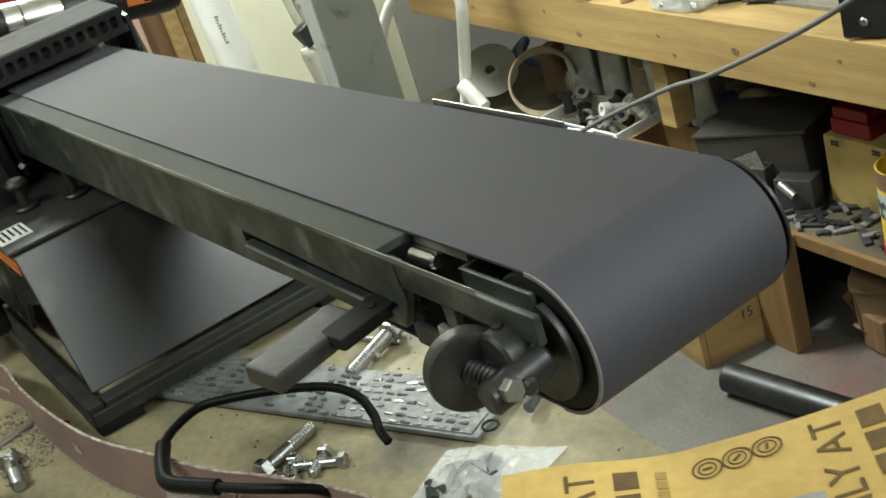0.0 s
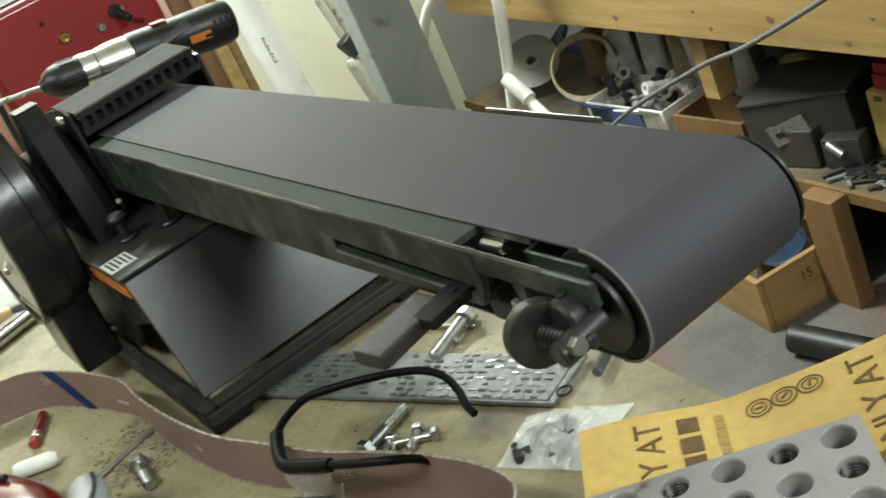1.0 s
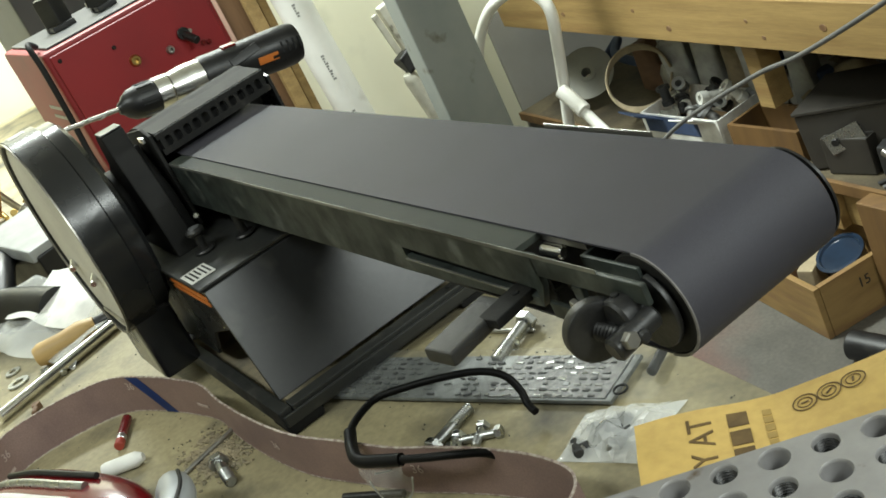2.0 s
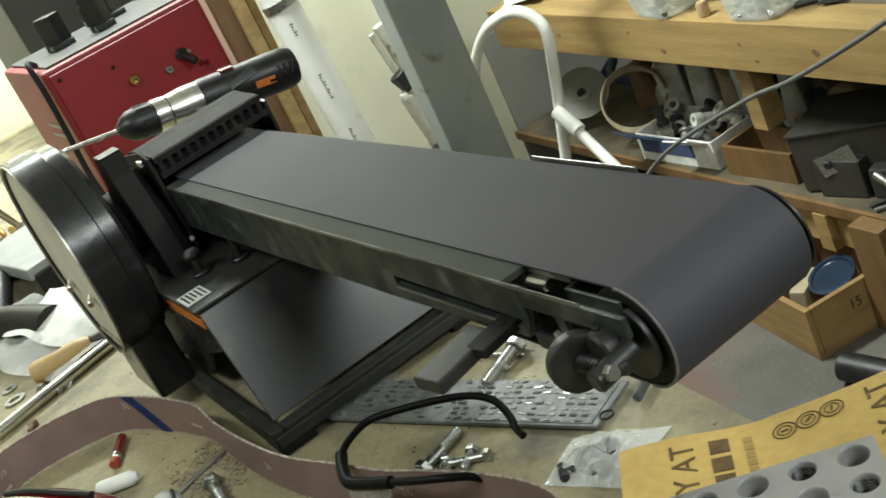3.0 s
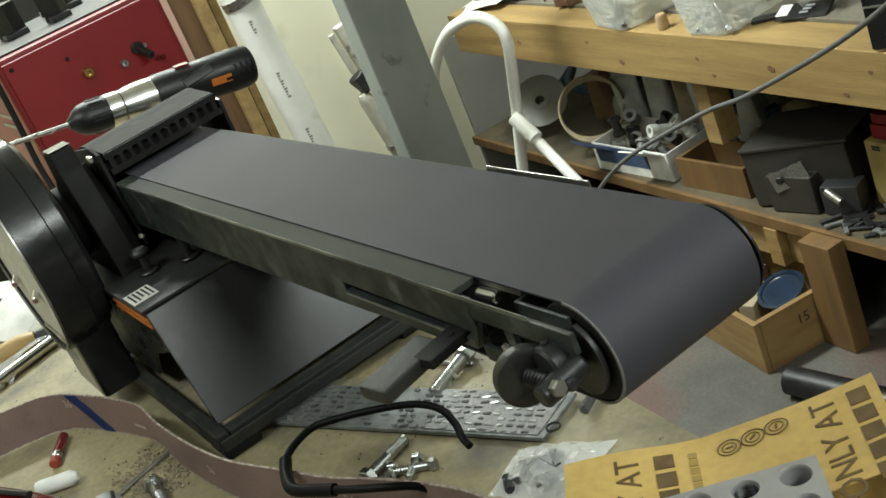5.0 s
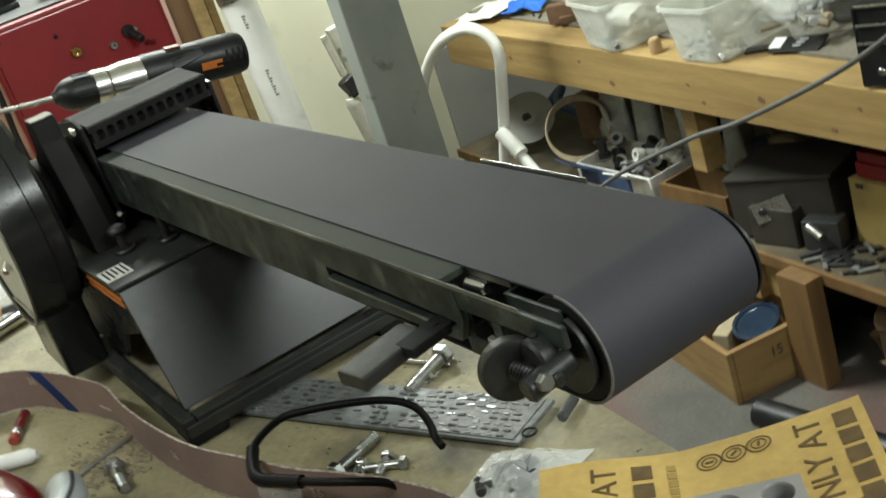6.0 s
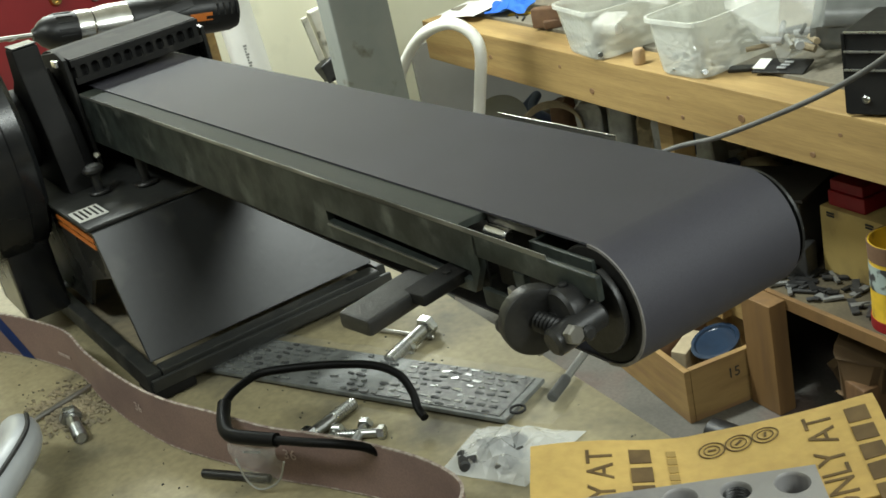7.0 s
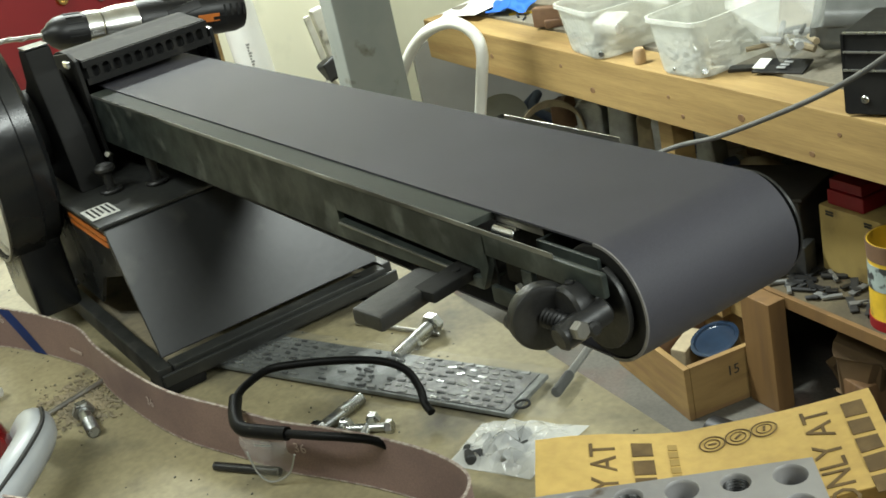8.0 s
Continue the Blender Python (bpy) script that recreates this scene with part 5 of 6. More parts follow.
build_black_bracket()
# Made-up dark box, added to darken the area behind the bracket.
single("black_tool_case", merge(rspan(-0.46, -0.02, 1.56, 1.88, -0.345, -0.20, 0.01), rspan(-0.34, -0.16, 1.54, 1.559, -0.29, -0.26, 0.004)), RUBBER, room(-0.4, 1.6, -0.345), "added dark box filling the dark area behind the bracket", "tool case")
sk = thing("socket_card", room(-0.805, 1.355, BT), "black and white blister card with small parts on the bench", "blister card")
part("card", box(0.105, 0.05, 0.004, room(-0.805, 1.345, BT + 0.012, 20, 14), 0.001), BLACKPLASTIC, sk)
part("white_patch", box(0.025, 0.035, 0.002, room(-0.845, 1.332, BT + 0.0155, 20, 14), 0.0005), WHITE, sk)
for k in range(3):
    part("slot", box(0.018, 0.006, 0.002, room(-0.795, 1.333 + 0.010 * k, BT + 0.0145 + 0.0025 * k, 20, 14), 0.001), GREYPLASTIC, sk)
gb = crumple(box(0.20, 0.13, 0.10, room(-0.72, 1.50, -0.27, 35, 10), 0.03, None, 6), 0.035, 20, 8)
single("plastic_wrapped_part", gb, mat("grey_film", (0.12, 0.125, 0.12), 0.25, scale=20, bump=0.5, bump_scale=60), room(-0.66, 1.50, BT), "grey part wrapped in wrinkled plastic film", "wrapped part")
single("yellow_tool_tip", merge(rod(room(-0.80, 1.47, -0.25).translation, room(-0.72, 1.44, -0.24).translation, 0.009), box(0.02, 0.012, 0.012, room(-0.755, 1.452, -0.238, 20), 0.003)), YELLOW, room(-0.78, 1.46, BT), "yellow tipped tool beside the bag", "tool")
single("flat_bar", box(0.13, 0.028, 0.006, room(-0.86, 1.345, BT + 0.0035, 38), 0.001), DARKSTEEL, room(-0.86, 1.345, BT), "dark flat steel bar on the beam", "steel bar")
single("pink_card", box(0.06, 0.09, 0.003, room(-0.75, 1.62, -0.22, 20, 40), 0.001), PINKWOOD, room(-0.75, 1.62, BT), "pinkish card leaning in the clutter", "card")

# ---- cable hanging across the aisle ----
single("hanging_cable", tube([(-1.02, 1.03, -0.62), (-0.80, 1.01, -0.46), (-0.53, 1.0, -0.333), (-0.40, 1.0, -0.287), (-0.20, 1.0, -0.195), (-0.075, 1.0, -0.118), (0.06, 1.0, -0.01), (0.20, 1.02, 0.13), (0.40, 1.1, 0.5), (0.5, 1.15, 1.5)], 0.0040, 12),
       mat("grey_cable", (0.11, 0.11, 0.105), 0.55, scale=40), pose(-0.3, 1.0, -0.3), "grey electric cable hanging across the aisle", "cable")

# ---- lower shelf ----
SH = -0.771
reel = thing("white_reel", room(-2.01, 1.37, SH), "dusty white plastic reel leaning on the lower shelf", "reel")
rm = room(-2.01, 1.36, -0.672, 58, 48)
part("flange", lathe([(0.014, 0), (0.076, 0), (0.079, 0.002), (0.079, 0.005), (0.014, 0.005), (0.014, 0)], rm, 40), mat("dusty_white", (0.3, 0.3, 0.26), 0.6, scale=12, stain=(0.3, 0.28, 0.23), stain_scale=9), reel)
part("hub", lathe([(0.014, 0), (0.028, 0), (0.028, -0.05), (0.014, -0.05), (0.014, 0)], rm @ pose(0, 0, 0.008), 28), MATS["dusty_white"], reel)
coil = bmesh.new()
for k in range(5):
    tube([room(-1.78, 1.36, -0.585, 55, 68).to_3x3() @ Vector((0.085 * math.cos(a), (0.075 + 0.003 * k) * math.sin(a), 0.004 * k)) + room(-1.70, 1.34, -0.650).translation for a in np.linspace(0, 6.1, 14)], 0.0035, 6, coil, 3)
single("wire_coil", coil, CLUTTER[2], room(-1.73, 1.36, SH), "loose coil of tan wire on the lower shelf", "wire coil")
ct = thing("open_carton", room(-1.475, 1.345, SH), "open blue and white carton full of fittings on the lower shelf", "carton")
cm = room(-1.475, 1.345, SH, 4)
for x, y, sx, sy in ((0, -0.075, 0.29, 0.004), (0, 0.075, 0.29, 0.004), (-0.144, 0, 0.004, 0.146), (0.144, 0, 0.004, 0.146)):
    part("carton_wall", box(sx, sy, 0.075, cm @ pose(x, y, 0.0375), 0.0008), WHITE, ct)
part("carton_floor", box(0.28, 0.14, 0.004, cm @ pose(0, 0, 0.003), 0.0005), CARD, ct)
part("blue_print", box(0.20, 0.0012, 0.045, cm @ pose(-0.03, -0.0778, 0.048), 0), CLUTTER[3], ct)
for sgn in (-1, 1):
    part("flap", box(0.08, 0.004, 0.09, cm @ pose(0.0 + 0.10 * sgn, -0.105, 0.085, 55, 0, 8 * sgn), 0.001), CLUTTER[3] if sgn < 0 else WHITE, ct)
rng = random.Random(5)
for k in range(16):
    c = cm @ Vector((rng.uniform(-0.12, 0.12), rng.uniform(-0.05, 0.06), rng.uniform(0.045, 0.11)))
    e = Vector((rng.uniform(-1, 1), rng.uniform(-1, 1), rng.uniform(-0.4, 1))).normalized() * rng.uniform(0.02, 0.04)
    part("fitting", lathe([(0.008, -1), (0.016, -1), (0.016, -0.5), (0.012, -0.4), (0.012, 0.6), (0.018, 0.65), (0.018, 1), (0.009, 1), (0.008, -1)], along(c - e, c + e) @ Matrix.Diagonal((1, 1, e.length, 1)), 14), rng.choice((CLUTTER[0], CLUTTER[4], GREYPLASTIC, CLUTTER[1], MATS["dusty_white"])), ct)
wb = thing("small_wooden_box", room(-1.175, 1.335, SH), "small open wooden box on the lower shelf", "wooden box")
wm = room(-1.175, 1.335, SH, 4)
for x, y, sx, sy in ((0, -0.05, 0.22, 0.010), (0, 0.05, 0.22, 0.010), (-0.105, 0, 0.01, 0.0895), (0.105, 0, 0.01, 0.0895)):
    part("box_side", box(sx, sy, 0.075, wm @ pose(x, y, 0.0375), 0.001), SHADEDPINE, wb)
part("box_floor", box(0.199, 0.089, 0.006, wm @ pose(0, 0, 0.004), 0.0005), PLY, wb)


def build_metal_box():
    m = room(-0.912, 1.375, SH, 22)
    b = thing("grey_metal_casing", m, "dusty grey metal casing with a bolted bracket on the lower shelf", "metal casing")
    g = mat("dusty_grey_metal", (0.038, 0.034, 0.028), 0.6, 0.1, scale=14, bump=0.2, stain=(0.02, 0.017, 0.014), stain_scale=12)
    part("casing", box(0.235, 0.17, 0.13, m @ pose(-0.02, 0.02, 0.075, 0, -4), 0.006), g, b)
    part("lid", box(0.245, 0.18, 0.008, m @ pose(-0.02, 0.02, 0.146, 0, -4), 0.002), g, b)
    part("bracket_plate", box(0.09, 0.006, 0.042, m @ pose(-0.03, -0.085, 0.085, -6, -22), 0.0015), ZINC, b, "bright bracket plate")
    part("bracket_bolt", cyl(0.009, 0.008, m @ pose(-0.05, -0.090, 0.080, 90), 6, 0.001), DARKSTEEL, b)
    part("side_block", box(0.11, 0.06, 0.085, m @ pose(-0.03, -0.06, 0.044, 0, 0, -8), 0.004), g, b)
    part("shaft", rod(m @ Vector((0.05, -0.10, 0.058)), m @ Vector((0.085, -0.115, 0.040)), 0.009), RAWSTEEL, b)
    part("side_block", box(0.08, 0.05, 0.065, m @ pose(0.075, -0.075, 0.034), 0.004), CLUTTER[1], b)
    return b


build_metal_box()
yb = thing("yellow_parts_box", room(-0.68, 1.41, SH), "yellow wooden parts box on the lower shelf", "parts box")
part("box_body", rspan(-0.775, -0.585, 1.375, 1.47, SH, -0.628, 0.004), mat("yellow_wood", (0.42, 0.31, 0.11), 0.6, scale=12, bump=0.15, stain=(0.16, 0.11, 0.05), stain_scale=14), yb)
for p in (-0.755, -0.655):
    for z in (-0.640, -0.646):
        part("catch", rspan(p, p + 0.02, 1.3735, 1.3745, z, z + 0.004, 0), INK, yb)
single("red_tin", merge(rspan(-0.760, -0.665, 1.385, 1.46, -0.6275, -0.595, 0.004), rspan(-0.755, -0.670, 1.388, 1.457, -0.5945, -0.572, 0.004)), REDPAINT, room(-0.71, 1.42, -0.6275), "red tin standing on the yellow box", "tin")
can = thing("paint_can", room(-0.50, 1.315, SH), "yellow paint can with dark drips on the lower shelf", "paint can")
cm2 = room(-0.515, 1.315, SH) @ Matrix.Diagonal((1.0, 1.0, 1.28, 1.0))
part("can_body", lathe([(0, 0), (0.054, 0), (0.056, 0.003), (0.056, 0.014), (0.0545, 0.016), (0.0545, 0.124), (0.056, 0.126), (0.056, 0.132), (0.052, 0.132), (0.052, 0.060), (0, 0.060)], cm2, 40), YELLOW, can)
part("paper_band", lathe([(0.0548, 0.062), (0.0552, 0.062), (0.0552, 0.100), (0.0548, 0.100)], cm2, 40), mat("torn_label", (0.3, 0.36, 0.34), 0.7, scale=30, stain=(0.03, 0.03, 0.03), stain_scale=35, stain_at=(0.5, 0.56)), can)
part("dripped_rim", lathe([(0.0546, 0.106), (0.0553, 0.106), (0.0566, 0.126), (0.0566, 0.1325), (0.0546, 0.1325)], cm2, 40), CLUTTER[5], can, "dark brown drips")
part("base_band", lathe([(0.0552, 0.0), (0.0568, 0.0), (0.0568, 0.016), (0.0552, 0.016)], cm2, 40), REDPAINT, can)
rng = random.Random(8)
for k in range(34):
    p, q = rng.uniform(-0.82, -0.56), rng.uniform(1.265, 1.36)
    if abs(p + 0.5) < 0.07:
        continue
    c = ROOM @ Vector((p, q, SH + 0.006))
    e = Vector((rng.uniform(-1, 1), rng.uniform(-1, 1), rng.uniform(-0.1, 0.1))).normalized() * rng.uniform(0.006, 0.018)
    single("steel_offcut", box(rng.uniform(0.008, 0.016), rng.uniform(0.003, 0.006), e.length * 3.2, along(c - e, c + e), 0.0008), rng.choice((DARKSTEEL, CLUTTER[1], CLUTTER[1], DARKSTEEL, CLUTTER[0])), Matrix.Translation(c), "small steel offcut on the lower shelf", "offcut", "steel offcuts on the shelf")
# dim clutter at the back of the shelf
rng = random.Random(21)
for k in range(46):
    p, q = rng.uniform(-2.15, -0.45), rng.uniform(1.50, 1.95)
    s = rng.uniform(0.035, 0.075)
    z = SH + s / 2 + 0.001
    m = room(p, q, z, rng.uniform(0, 180))
    kind = k % 4
    if kind == 0:
        bm = box(s * 1.6, s, s, m, 0.008)
        box(s * 0.6, s * 0.6, s * 0.5, m @ pose(0, 0, s * 0.7), 0.006, bm)
        nm, lb, ca = "dusty_block", "dusty boxy part at the back of the shelf", "machine part"
    elif kind == 1:
        bm = lathe([(s * 0.25, -s / 2), (s * 0.6, -s / 2), (s * 0.6, 0.2 * s), (s * 0.45, 0.5 * s), (s * 0.2, 0.5 * s), (s * 0.25, -s / 2)], m, 20)
        nm, lb, ca = "dusty_fitting", "dusty round fitting at the back of the shelf", "fitting"
    elif kind == 2:
        bm = crumple(box(s * 1.8, s * 1.4, s, m, 0.012, None, 4), 0.018, 25, k)
        nm, lb, ca = "plastic_wad", "crumpled plastic bundle at the back of the shelf", "bundle"
    else:
        bm = tube([m @ Vector((-s * 1.6, 0, 0)), m @ Vector((-0.3 * s, 0.5 * s, s * 0.6)), m @ Vector((0.6 * s, -0.3 * s, s * 0.9)), m @ Vector((1.7 * s, 0.1 * s, 0))], s * 0.22, 10)
        nm, lb, ca = "hose_piece", "short piece of hose at the back of the shelf", "hose"
    single(nm, bm, CLUTTER[(k * 5 + k // 3) % 7], m, lb, ca)
for p, q, z, s, mt in ((-1.66, 1.45, -0.635, 0.06, MILKYBAG), (-1.54, 1.46, -0.62, 0.055, MILKYBAG), (-1.44, 1.47, -0.635, 0.05, CLUTTER[2]), (-1.35, 1.46, -0.625, 0.06, MILKYBAG), (-1.76, 1.52, -0.645, 0.07, CLUTTER[0]), (-1.86, 1.48, -0.67, 0.05, CLUTTER[5]), (-1.25, 1.50, -0.65, 0.05, MILKYBAG)):
    bm = crumple(box(s * 1.3, s * 1.2, z - SH + s, room(p, q, (z + s + SH) / 2, 20), 0.02, None, 5), 0.022, 24, p)
    single("plastic_wad", bm, mt, room(p, q, SH), "crumpled plastic bundle behind the carton", "bundle")

# ---- on the floor under the storage bench ----
def build_crate():
    m = room(-0.985, 1.19, FLOOR, -7)
    b = thing("wooden_crate", m, "open wooden crate with scrap on the concrete floor", "crate")
    w, d, h = 0.305, 0.22, 0.122
    y = mat("crate_wood", (0.27, 0.17, 0.062), 0.6, colour2=(0.19, 0.115, 0.04), scale=9, stretch=(1, 1, 5), bump=0.12, stain=(0.2, 0.11, 0.05), stain_scale=10)
    for x, yy, sx, sy in ((0, -d / 2, w, 0.014), (0, d / 2, w, 0.014), (-w / 2 + 0.007, 0, 0.014, d - 0.015), (w / 2 - 0.007, 0, 0.014, d - 0.015)):
        part("crate_side", box(sx, sy, h, m @ pose(x, yy, h / 2), 0.002), y, b)
    part("crate_floor", box(w - 0.03, d - 0.016, 0.01, m @ pose(0, 0, 0.006), 0.001), y, b)
    part("stencil", words("15", 0.032, m @ pose(w / 2 + 0.0006, -0.020, 0.070, 90, 0, 90), 0.0003), INK, b, "black stencilled number", False)
    return b


build_crate()
single("paper_sack", crumple(crumple(box(0.13, 0.10, 0.13, room(-0.63, 1.34, FLOOR + 0.085, 20, 0, 8), 0.03, None, 8), 0.05, 16, 4), 0.012, 60, 2), mat("brown_sack_paper", (0.13, 0.08, 0.036), 0.8, scale=14, bump=0.3, bump_scale=60), room(-0.60, 1.33, FLOOR), "crumpled brown paper sack on the floor under the bench", "sack")
lid = thing("blue_grey_container", room(-0.88, 1.20, FLOOR + 0.012), "blue-grey plastic food container in the crate", "container")
part("container_body", lathe([(0, 0), (0.038, 0), (0.05, 0.09), (0.054, 0.095), (0.054, 0.10), (0.046, 0.101), (0.043, 0.096), (0, 0.096)], room(-0.925, 1.228, FLOOR + 0.0115, 0, 18), 32), GREYLID, lid)
single("white_block", box(0.035, 0.10, 0.085, room(-0.985, 1.165, FLOOR + 0.055, 30, 0, 5), 0.004), CLUTTER[2], room(-0.975, 1.14, FLOOR + 0.012), "pale offcut standing in the crate", "offcut")
single("dark_offcut", box(0.07, 0.12, 0.10, room(-1.065, 1.195, FLOOR + 0.062, -6), 0.004), CLUTTER[5], room(-1.035, 1.165, FLOOR + 0.012), "dark brown offcut in the crate", "offcut")
single("black_tube", rod(room(-0.76, 1.04, FLOOR + 0.031).translation, room(-0.35, 1.12, FLOOR + 0.031).translation, 0.03, 28, 0.004), BLACKPLASTIC, room(-0.6, 1.07, FLOOR), "black plastic tube lying on the floor", "tube")
rng = random.Random(33)
for k in range(16):
    p, q = rng.uniform(-0.72, -0.2), rng.uniform(1.27, 1.75)
    s = rng.uniform(0.04, 0.10)
    m = room(p, q, FLOOR + s * 0.5 + 0.003, rng.uniform(0, 180))
    bm = box(s * 2, s * 0.8, s, m, 0.008) if k % 2 else crumple(box(s * 1.6, s * 1.5, s, m, 0.02, None, 4), 0.016, 20, k)
    single("wood_offcut" if k % 2 else "crumpled_sack", bm, rng.choice((CLUTTER[5], CLUTTER[5], CLUTTER[1], DARKWOOD, CLUTTER[0])), m, "wood offcut on the floor under the bench" if k % 2 else "crumpled sack on the floor under the bench", "offcut" if k % 2 else "sack")

# ---- small things on the work bench ----
def bolt(a, e, r, label="bright zinc bolt lying on the bench", head=True):
    a, e = Vector(a), Vector(e)
    b = thing("bolt", Matrix.Translation(a), label, "bolt", "loose bolts on the bench")
    sh = part("shank", rod(a, e, r, 16), ZINC, b)
    d = (e - a).normalized()
    if head:
        part("head", rod(a - d * r * 1.6, a, r * 1.75, 6, 0.0005), ZINC, b)
    n = max(4, int((e - a).length / 0.0018))
    th = bmesh.new()
    for k in range(n // 2, n):
        lathe([(r * 0.98, -0.0005), (r * 1.1, 0), (r * 0.98, 0.0005)], Matrix.Translation(a.lerp(e, (k + 0.5) / n)) @ along(a, e).to_3x3().to_4x4(), 14, th)
    part("thread", th, ZINC, b)
    return b


bolt((0.256, 0.089, 0.0078), (0.268, 0.054, 0.0048), 0.0042)
bolt((0.262, 0.075, 0.004), (0.252, 0.100, 0.004), 0.0025)
bolt((0.149, -0.119, 0.0045), (0.180, -0.1225, 0.0045), 0.0042)
bolt((-0.235, -0.163, 0.004), (-0.205, -0.152, 0.0035), 0.0032)
bolt((0.302, -0.020, 0.004), (0.292, 0.014, 0.0040), 0.0036)
bolt((0.312, -0.010, 0.003), (0.326, -0.028, 0.003), 0.0028)
rng = random.Random(2)
for k in range(4):
    c = Vector((rng.uniform(0.285, 0.325), rng.uniform(-0.035, 0.0), 0.0032))
    e = Vector((rng.uniform(-1, 1), rng.uniform(-1, 1), 0)).normalized() * rng.uniform(0.006, 0.014)
    bolt(c - e, c + e, 0.0026, "small bright screw under the safety glasses")
single("steel_pin", rod((0.126, -0.150, 0.0022), (0.108, -0.086, 0.0022), 0.0020), RAWSTEEL, pose(0.115, -0.11, 0), "bright steel pin on the dusty bench", "pin")
single("steel_pin", rod((0.283, -0.083, 0.003), (0.322, -0.058, 0.003), 0.0026), DARKSTEEL, pose(0.3, -0.07, 0), "dark steel rod on the bench", "pin")
single("thin_rod", rod((0.195, 0.065, 0.0022), (0.262, 0.092, 0.0022), 0.0016), RAWSTEEL, pose(0.22, 0.075, 0), "thin steel rod on the bench", "rod")
punch = thing("center_punch", pose(0.37, 0.12, 0), "small steel punch with a grey sleeve at the bench edge", "punch")
part("tip", rod((0.388, 0.090, 0.005), (0.378, 0.109, 0.005), 0.0032), INK, punch)
part("sleeve", rod((0.378, 0.109, 0.005), (0.362, 0.139, 0.005), 0.0024), CLUTTER[0], punch)
red = thing("red_crayon", pose(0.0, -0.15, 0), "short red crayon with a brass ferrule", "crayon")
part("stick", rod((-0.020, -0.141, 0.0042), (0.005, -0.154, 0.0042), 0.0040), REDPLASTIC, red)
part("ferrule", rod((0.005, -0.154, 0.0042), (0.011, -0.157, 0.0042), 0.0042), ZINC, red)
part("eraser", rod((0.011, -0.157, 0.0042), (0.019, -0.161, 0.0042), 0.0040), mat("red_rubber", (0.35, 0.05, 0.03), 0.6, scale=40), red)
single("red_scrap", box(0.012, 0.006, 0.005, pose(0.135, -0.083, 0.0028, 0, 0, 30), 0.0015), REDPLASTIC, pose(0.135, -0.083, 0), "small red plastic scrap by the base", "scrap")
single("white_tube", lathe([(0, 0), (0.0052, 0), (0.006, 0.003), (0.006, 0.028), (0.003, 0.034), (0, 0.034)], along((0.046, -0.182, 0.0062), (0.066, -0.152, 0.0062)) @ pose(0, 0, -0.017), 20), WHITE, pose(0.05, -0.17, 0), "short white plastic tube on the bench", "tube")
single("washer", lathe([(0.006, 0), (0.011, 0), (0.011, 0.0016), (0.006, 0.0016), (0.006, 0)], pose(-0.262, -0.190, 0.0006), 28), ZINC, pose(-0.262, -0.190, 0), "bright zinc washer on the bench", "washer", "washers on the bench")
single("washer", lathe([(0.004, 0), (0.008, 0), (0.008, 0.0016), (0.004, 0.0016), (0.004, 0)], pose(-0.30, -0.188, 0.0006), 28), ZINC, pose(-0.30, -0.188, 0), "bright zinc washer on the bench", "washer", "washers on the bench")
single("dark_nut", merge(cyl(0.005, 0.006, pose(-0.170, -0.190, 0.0032), 6, 0.0006), rod((-0.17, -0.19, 0.0035), (-0.156, -0.196, 0.0035), 0.0026)), CLUTTER[5], pose(-0.17, -0.19, 0), "dark brown nut on the bench", "nut")
single("steel_rod", rod((-0.19, -0.222, 0.0068), (-0.235, -0.085, 0.0068), 0.0062, 20), CHROME, pose(-0.21, -0.15, 0), "long bright steel rod on the bench", "rod")
chs = thing("file_handle", pose(-0.25, -0.13, 0), "turned wooden tool handle with a steel ferrule", "tool handle")
part("handle", lathe([(0, 0), (0.009, 0.001), (0.012, 0.008), (0.011, 0.03), (0.0125, 0.05), (0.009, 0.066), (0, 0.066)], along((-0.262, -0.165, 0.0125), (-0.246, -0.100, 0.0125)) @ pose(0, 0, -0.033), 24), WOODHANDLE, chs)
part("ferrule", rod((-0.246, -0.100, 0.0125), (-0.242, -0.086, 0.0125), 0.008), DARKSTEEL, chs)
wb2 = thing("white_plastic_bag", pose(-0.33, -0.11, 0), "clear plastic bag with a white paper insert", "plastic bag")
part("insert", crumple(sheet(0.13, 0.075, 16, 10, pose(-0.325, -0.105, 0.028, 12, 8, 20), 0.0006, lambda x, y: 0.02 * (0.25 - x * x)), 0.008, 20, 3), WHITE, wb2)
part("bag_film", crumple(sheet(0.19, 0.10, 20, 12, pose(-0.315, -0.130, 0.022, 14, 6, 22), 0.0004, lambda x, y: 0.016 * (0.3 - x * x)), 0.012, 24, 7), BAGFILM, wb2)
gun = thing("black_heat_tool", pose(-0.42, -0.15, 0), "black plastic hand tool with an orange tip lying on the bench", "hand tool")
part("barrel", tube([(-0.33, -0.115, 0.022), (-0.40, -0.145, 0.026), (-0.47, -0.19, 0.028)], 0.024, 16), BLACKPLASTIC, gun)
part("grip", tube([(-0.42, -0.155, 0.030), (-0.47, -0.135, 0.05), (-0.52, -0.12, 0.055)], 0.014, 12), BLACKPLASTIC, gun)
part("nose", tube([(-0.47, -0.19, 0.028), (-0.50, -0.215, 0.028)], 0.02, 14), ORANGE, gun)
bx = thing("grey_tool_box", pose(-0.52, -0.07, 0), "black box with a grey lid on the bench", "box")
part("box_body", box(0.12, 0.075, 0.055, pose(-0.50, -0.075, 0.0276, 0, 0, 14), 0.003), BLACKPLASTIC, bx)
part("box_lid", box(0.135, 0.09, 0.016, pose(-0.51, -0.075, 0.064, 0, 6, 14), 0.003), GREYPLASTIC, bx)
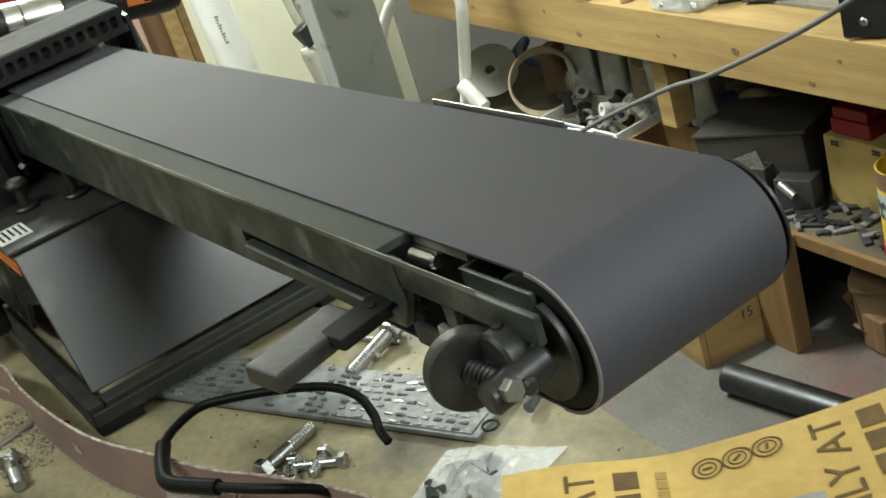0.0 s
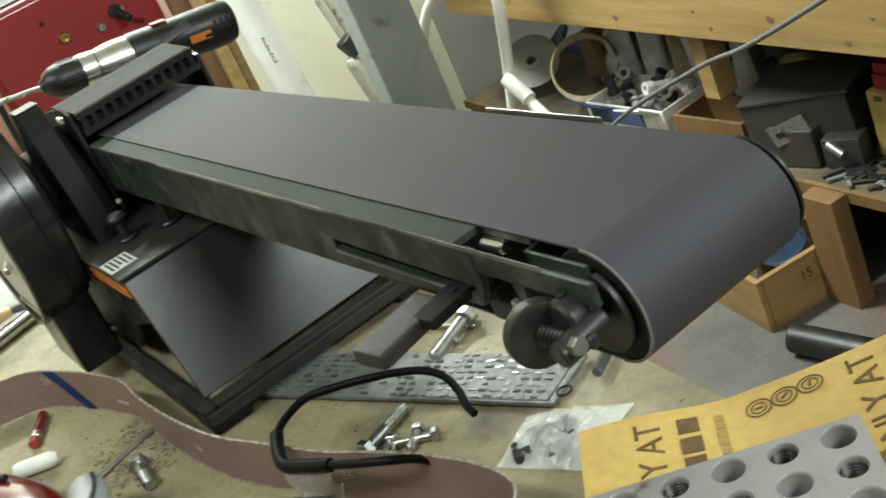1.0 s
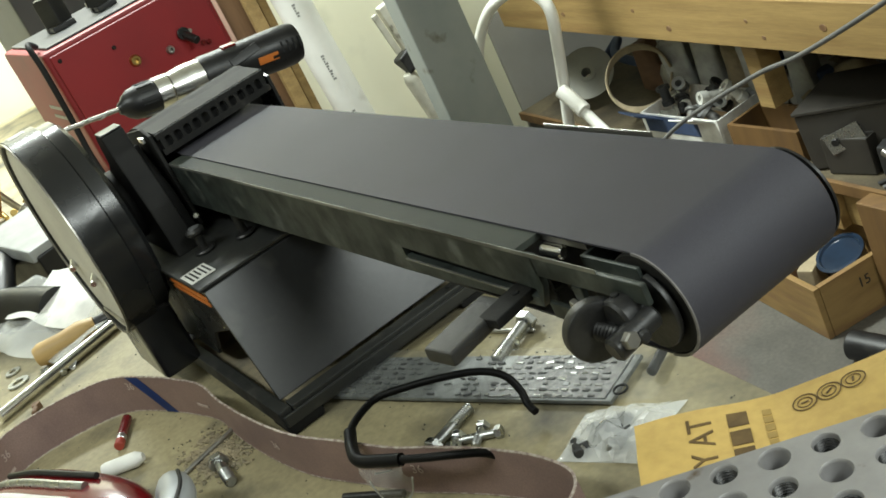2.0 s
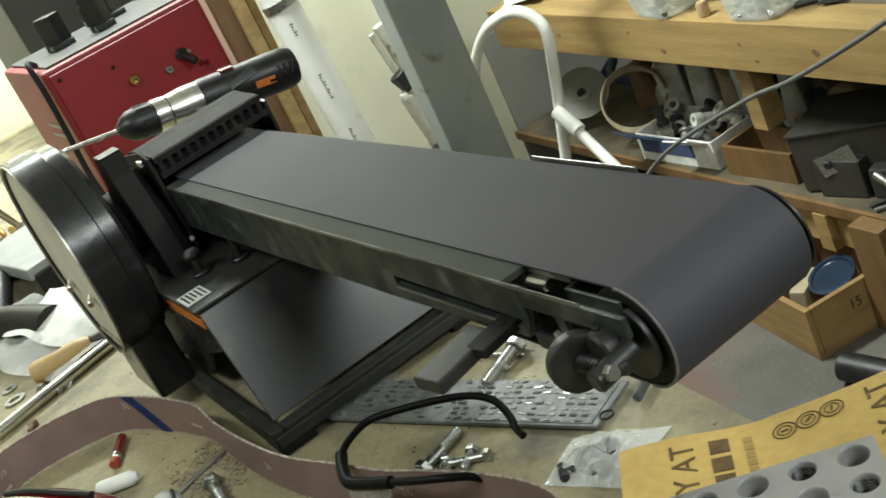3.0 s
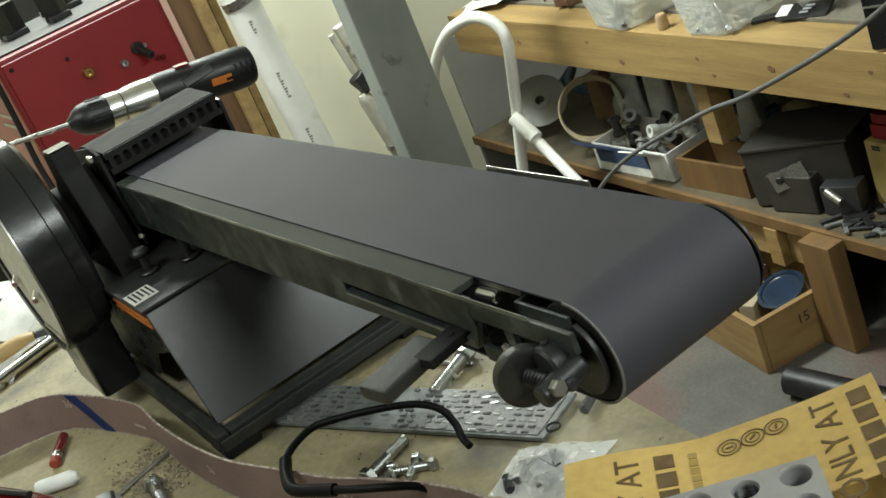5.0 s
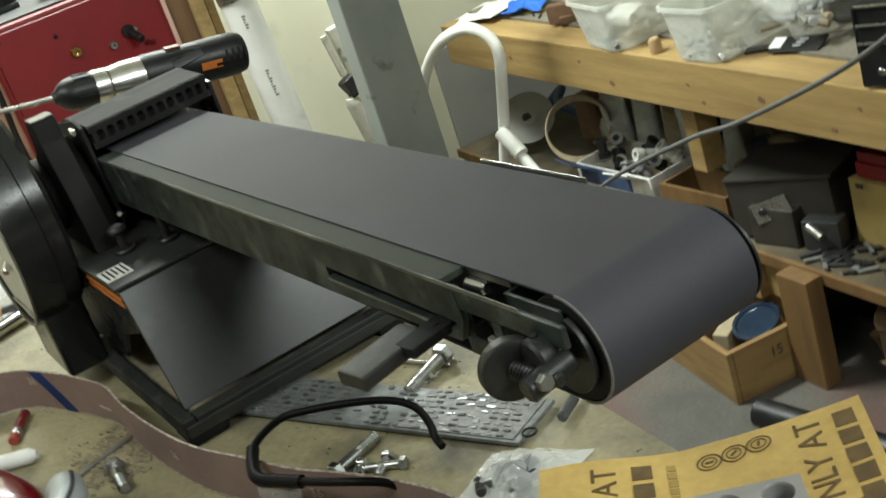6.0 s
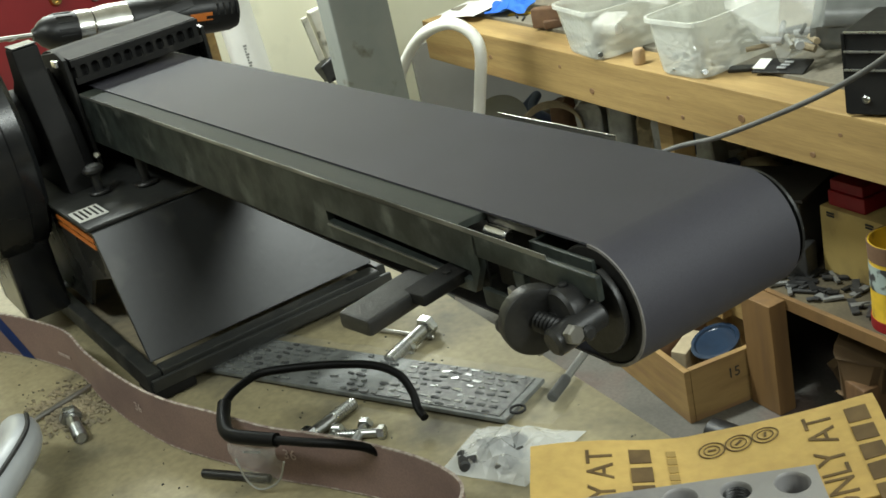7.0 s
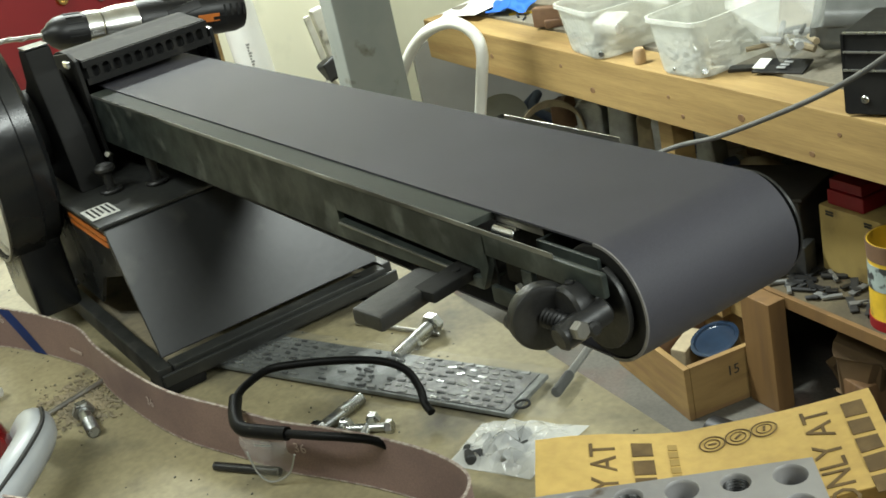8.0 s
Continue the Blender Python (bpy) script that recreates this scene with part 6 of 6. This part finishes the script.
part("box_catch", cyl(0.004, 0.004, pose(-0.436, -0.07, 0.03, 0, 90, 14), 12), ZINC, bx)
rng = random.Random(14)
for k in range(40):
    c = Vector((rng.uniform(-0.95, -0.62), rng.uniform(-0.22, -0.02), 0.0))
    h = rng.uniform(0.02, 0.09)
    a = c + Vector((0, 0, 0.007))
    e = c + Vector((rng.uniform(-0.05, 0.05), rng.uniform(-0.04, 0.04), h))
    single("drill_rod", rod(a, e, rng.uniform(0.003, 0.007), 10), rng.choice((BRASS, RAWSTEEL, ZINC, CLUTTER[2], CLUTTER[1])), Matrix.Translation(a), "small metal rod in the heap on the bench", "rod", "heap of metal rods")


def build_red_tool():
    g = thing("red_plastic_tool", pose(0.15, -0.18, 0), "glossy red plastic tool with silver stripes and grey grip", "hand tool")
    m = pose(0.105, -0.2190, 0.0, 0, 0, 21)
    bm = bmesh.new()
    bmesh.ops.create_icosphere(bm, subdivisions=4, radius=1.0)
    for v in bm.verts:
        x, y, z = v.co
        k = 1.0 - 0.35 * max(0, x) ** 3
        v.co = Vector((0.105 * (abs(x) ** 0.8) * (1 if x > 0 else -1), 0.036 * k * (abs(y) ** 0.75) * (1 if y > 0 else -1), 0.021 + 0.020 * z * k))
    bm.transform(m)
    part("shell", bm, REDPLASTIC, g, "glossy red shell")
    for y, w, mt in ((0.004, 0.007, ZINC), (0.015, 0.005, BLACKPLASTIC), (-0.012, 0.008, WHITE)):
        part("stripe", tube([m @ Vector((-0.09, y, 0.0335)), m @ Vector((-0.05, y + 0.001, 0.0400)), m @ Vector((0.0, y + 0.003, 0.0415)), m @ Vector((0.028, y + 0.006, 0.0405))], w * 0.5, 10), mt, g)
    lg = mat("light_grey_plastic", (0.42, 0.44, 0.46), 0.35, scale=30)
    part("grip", tube([(0.172, -0.158, 0.018), (0.190, -0.156, 0.030), (0.212, -0.160, 0.033), (0.238, -0.178, 0.032), (0.262, -0.205, 0.026), (0.28, -0.24, 0.02)], 0.0118, 16), lg, g, "light grey grip")
    part("grip_seam", tube([(0.180, -0.149, 0.034), (0.196, -0.149, 0.0415), (0.218, -0.155, 0.0430), (0.244, -0.174, 0.0415), (0.268, -0.202, 0.035)], 0.0014, 8), INK, g)
    return g


build_red_tool()
# dust and filings near the base
chips = bmesh.new()
rng = random.Random(6)
for k in range(1300):
    x, y = rng.gauss(0.124, 0.016), rng.gauss(-0.113, 0.011)
    s = rng.uniform(0.0003, 0.0016)
    box(s * 2, s, s, pose(x, y, s * 0.5, rng.uniform(0, 40), rng.uniform(0, 40), rng.uniform(0, 180)), 0, chips)
single("metal_filings", chips, DUST, pose(0.128, -0.112, 0), "grey dust and filings on the bench", "filings", kind="stuff", smooth=False)
chips = bmesh.new()
for k in range(500):
    x, y = rng.uniform(-0.35, 0.5), rng.uniform(-0.26, 0.10)
    s = rng.uniform(0.0002, 0.0007)
    box(s * 2, s, s, pose(x, y, s * 0.5, 0, 0, rng.uniform(0, 180)), 0, chips)
single("bench_grit", chips, CLUTTER[1], pose(0.1, -0.1, 0), "scattered dark grit on the bench top", "grit", kind="stuff", smooth=False)


def motions():
    """Nothing but the camera moves."""


motions()
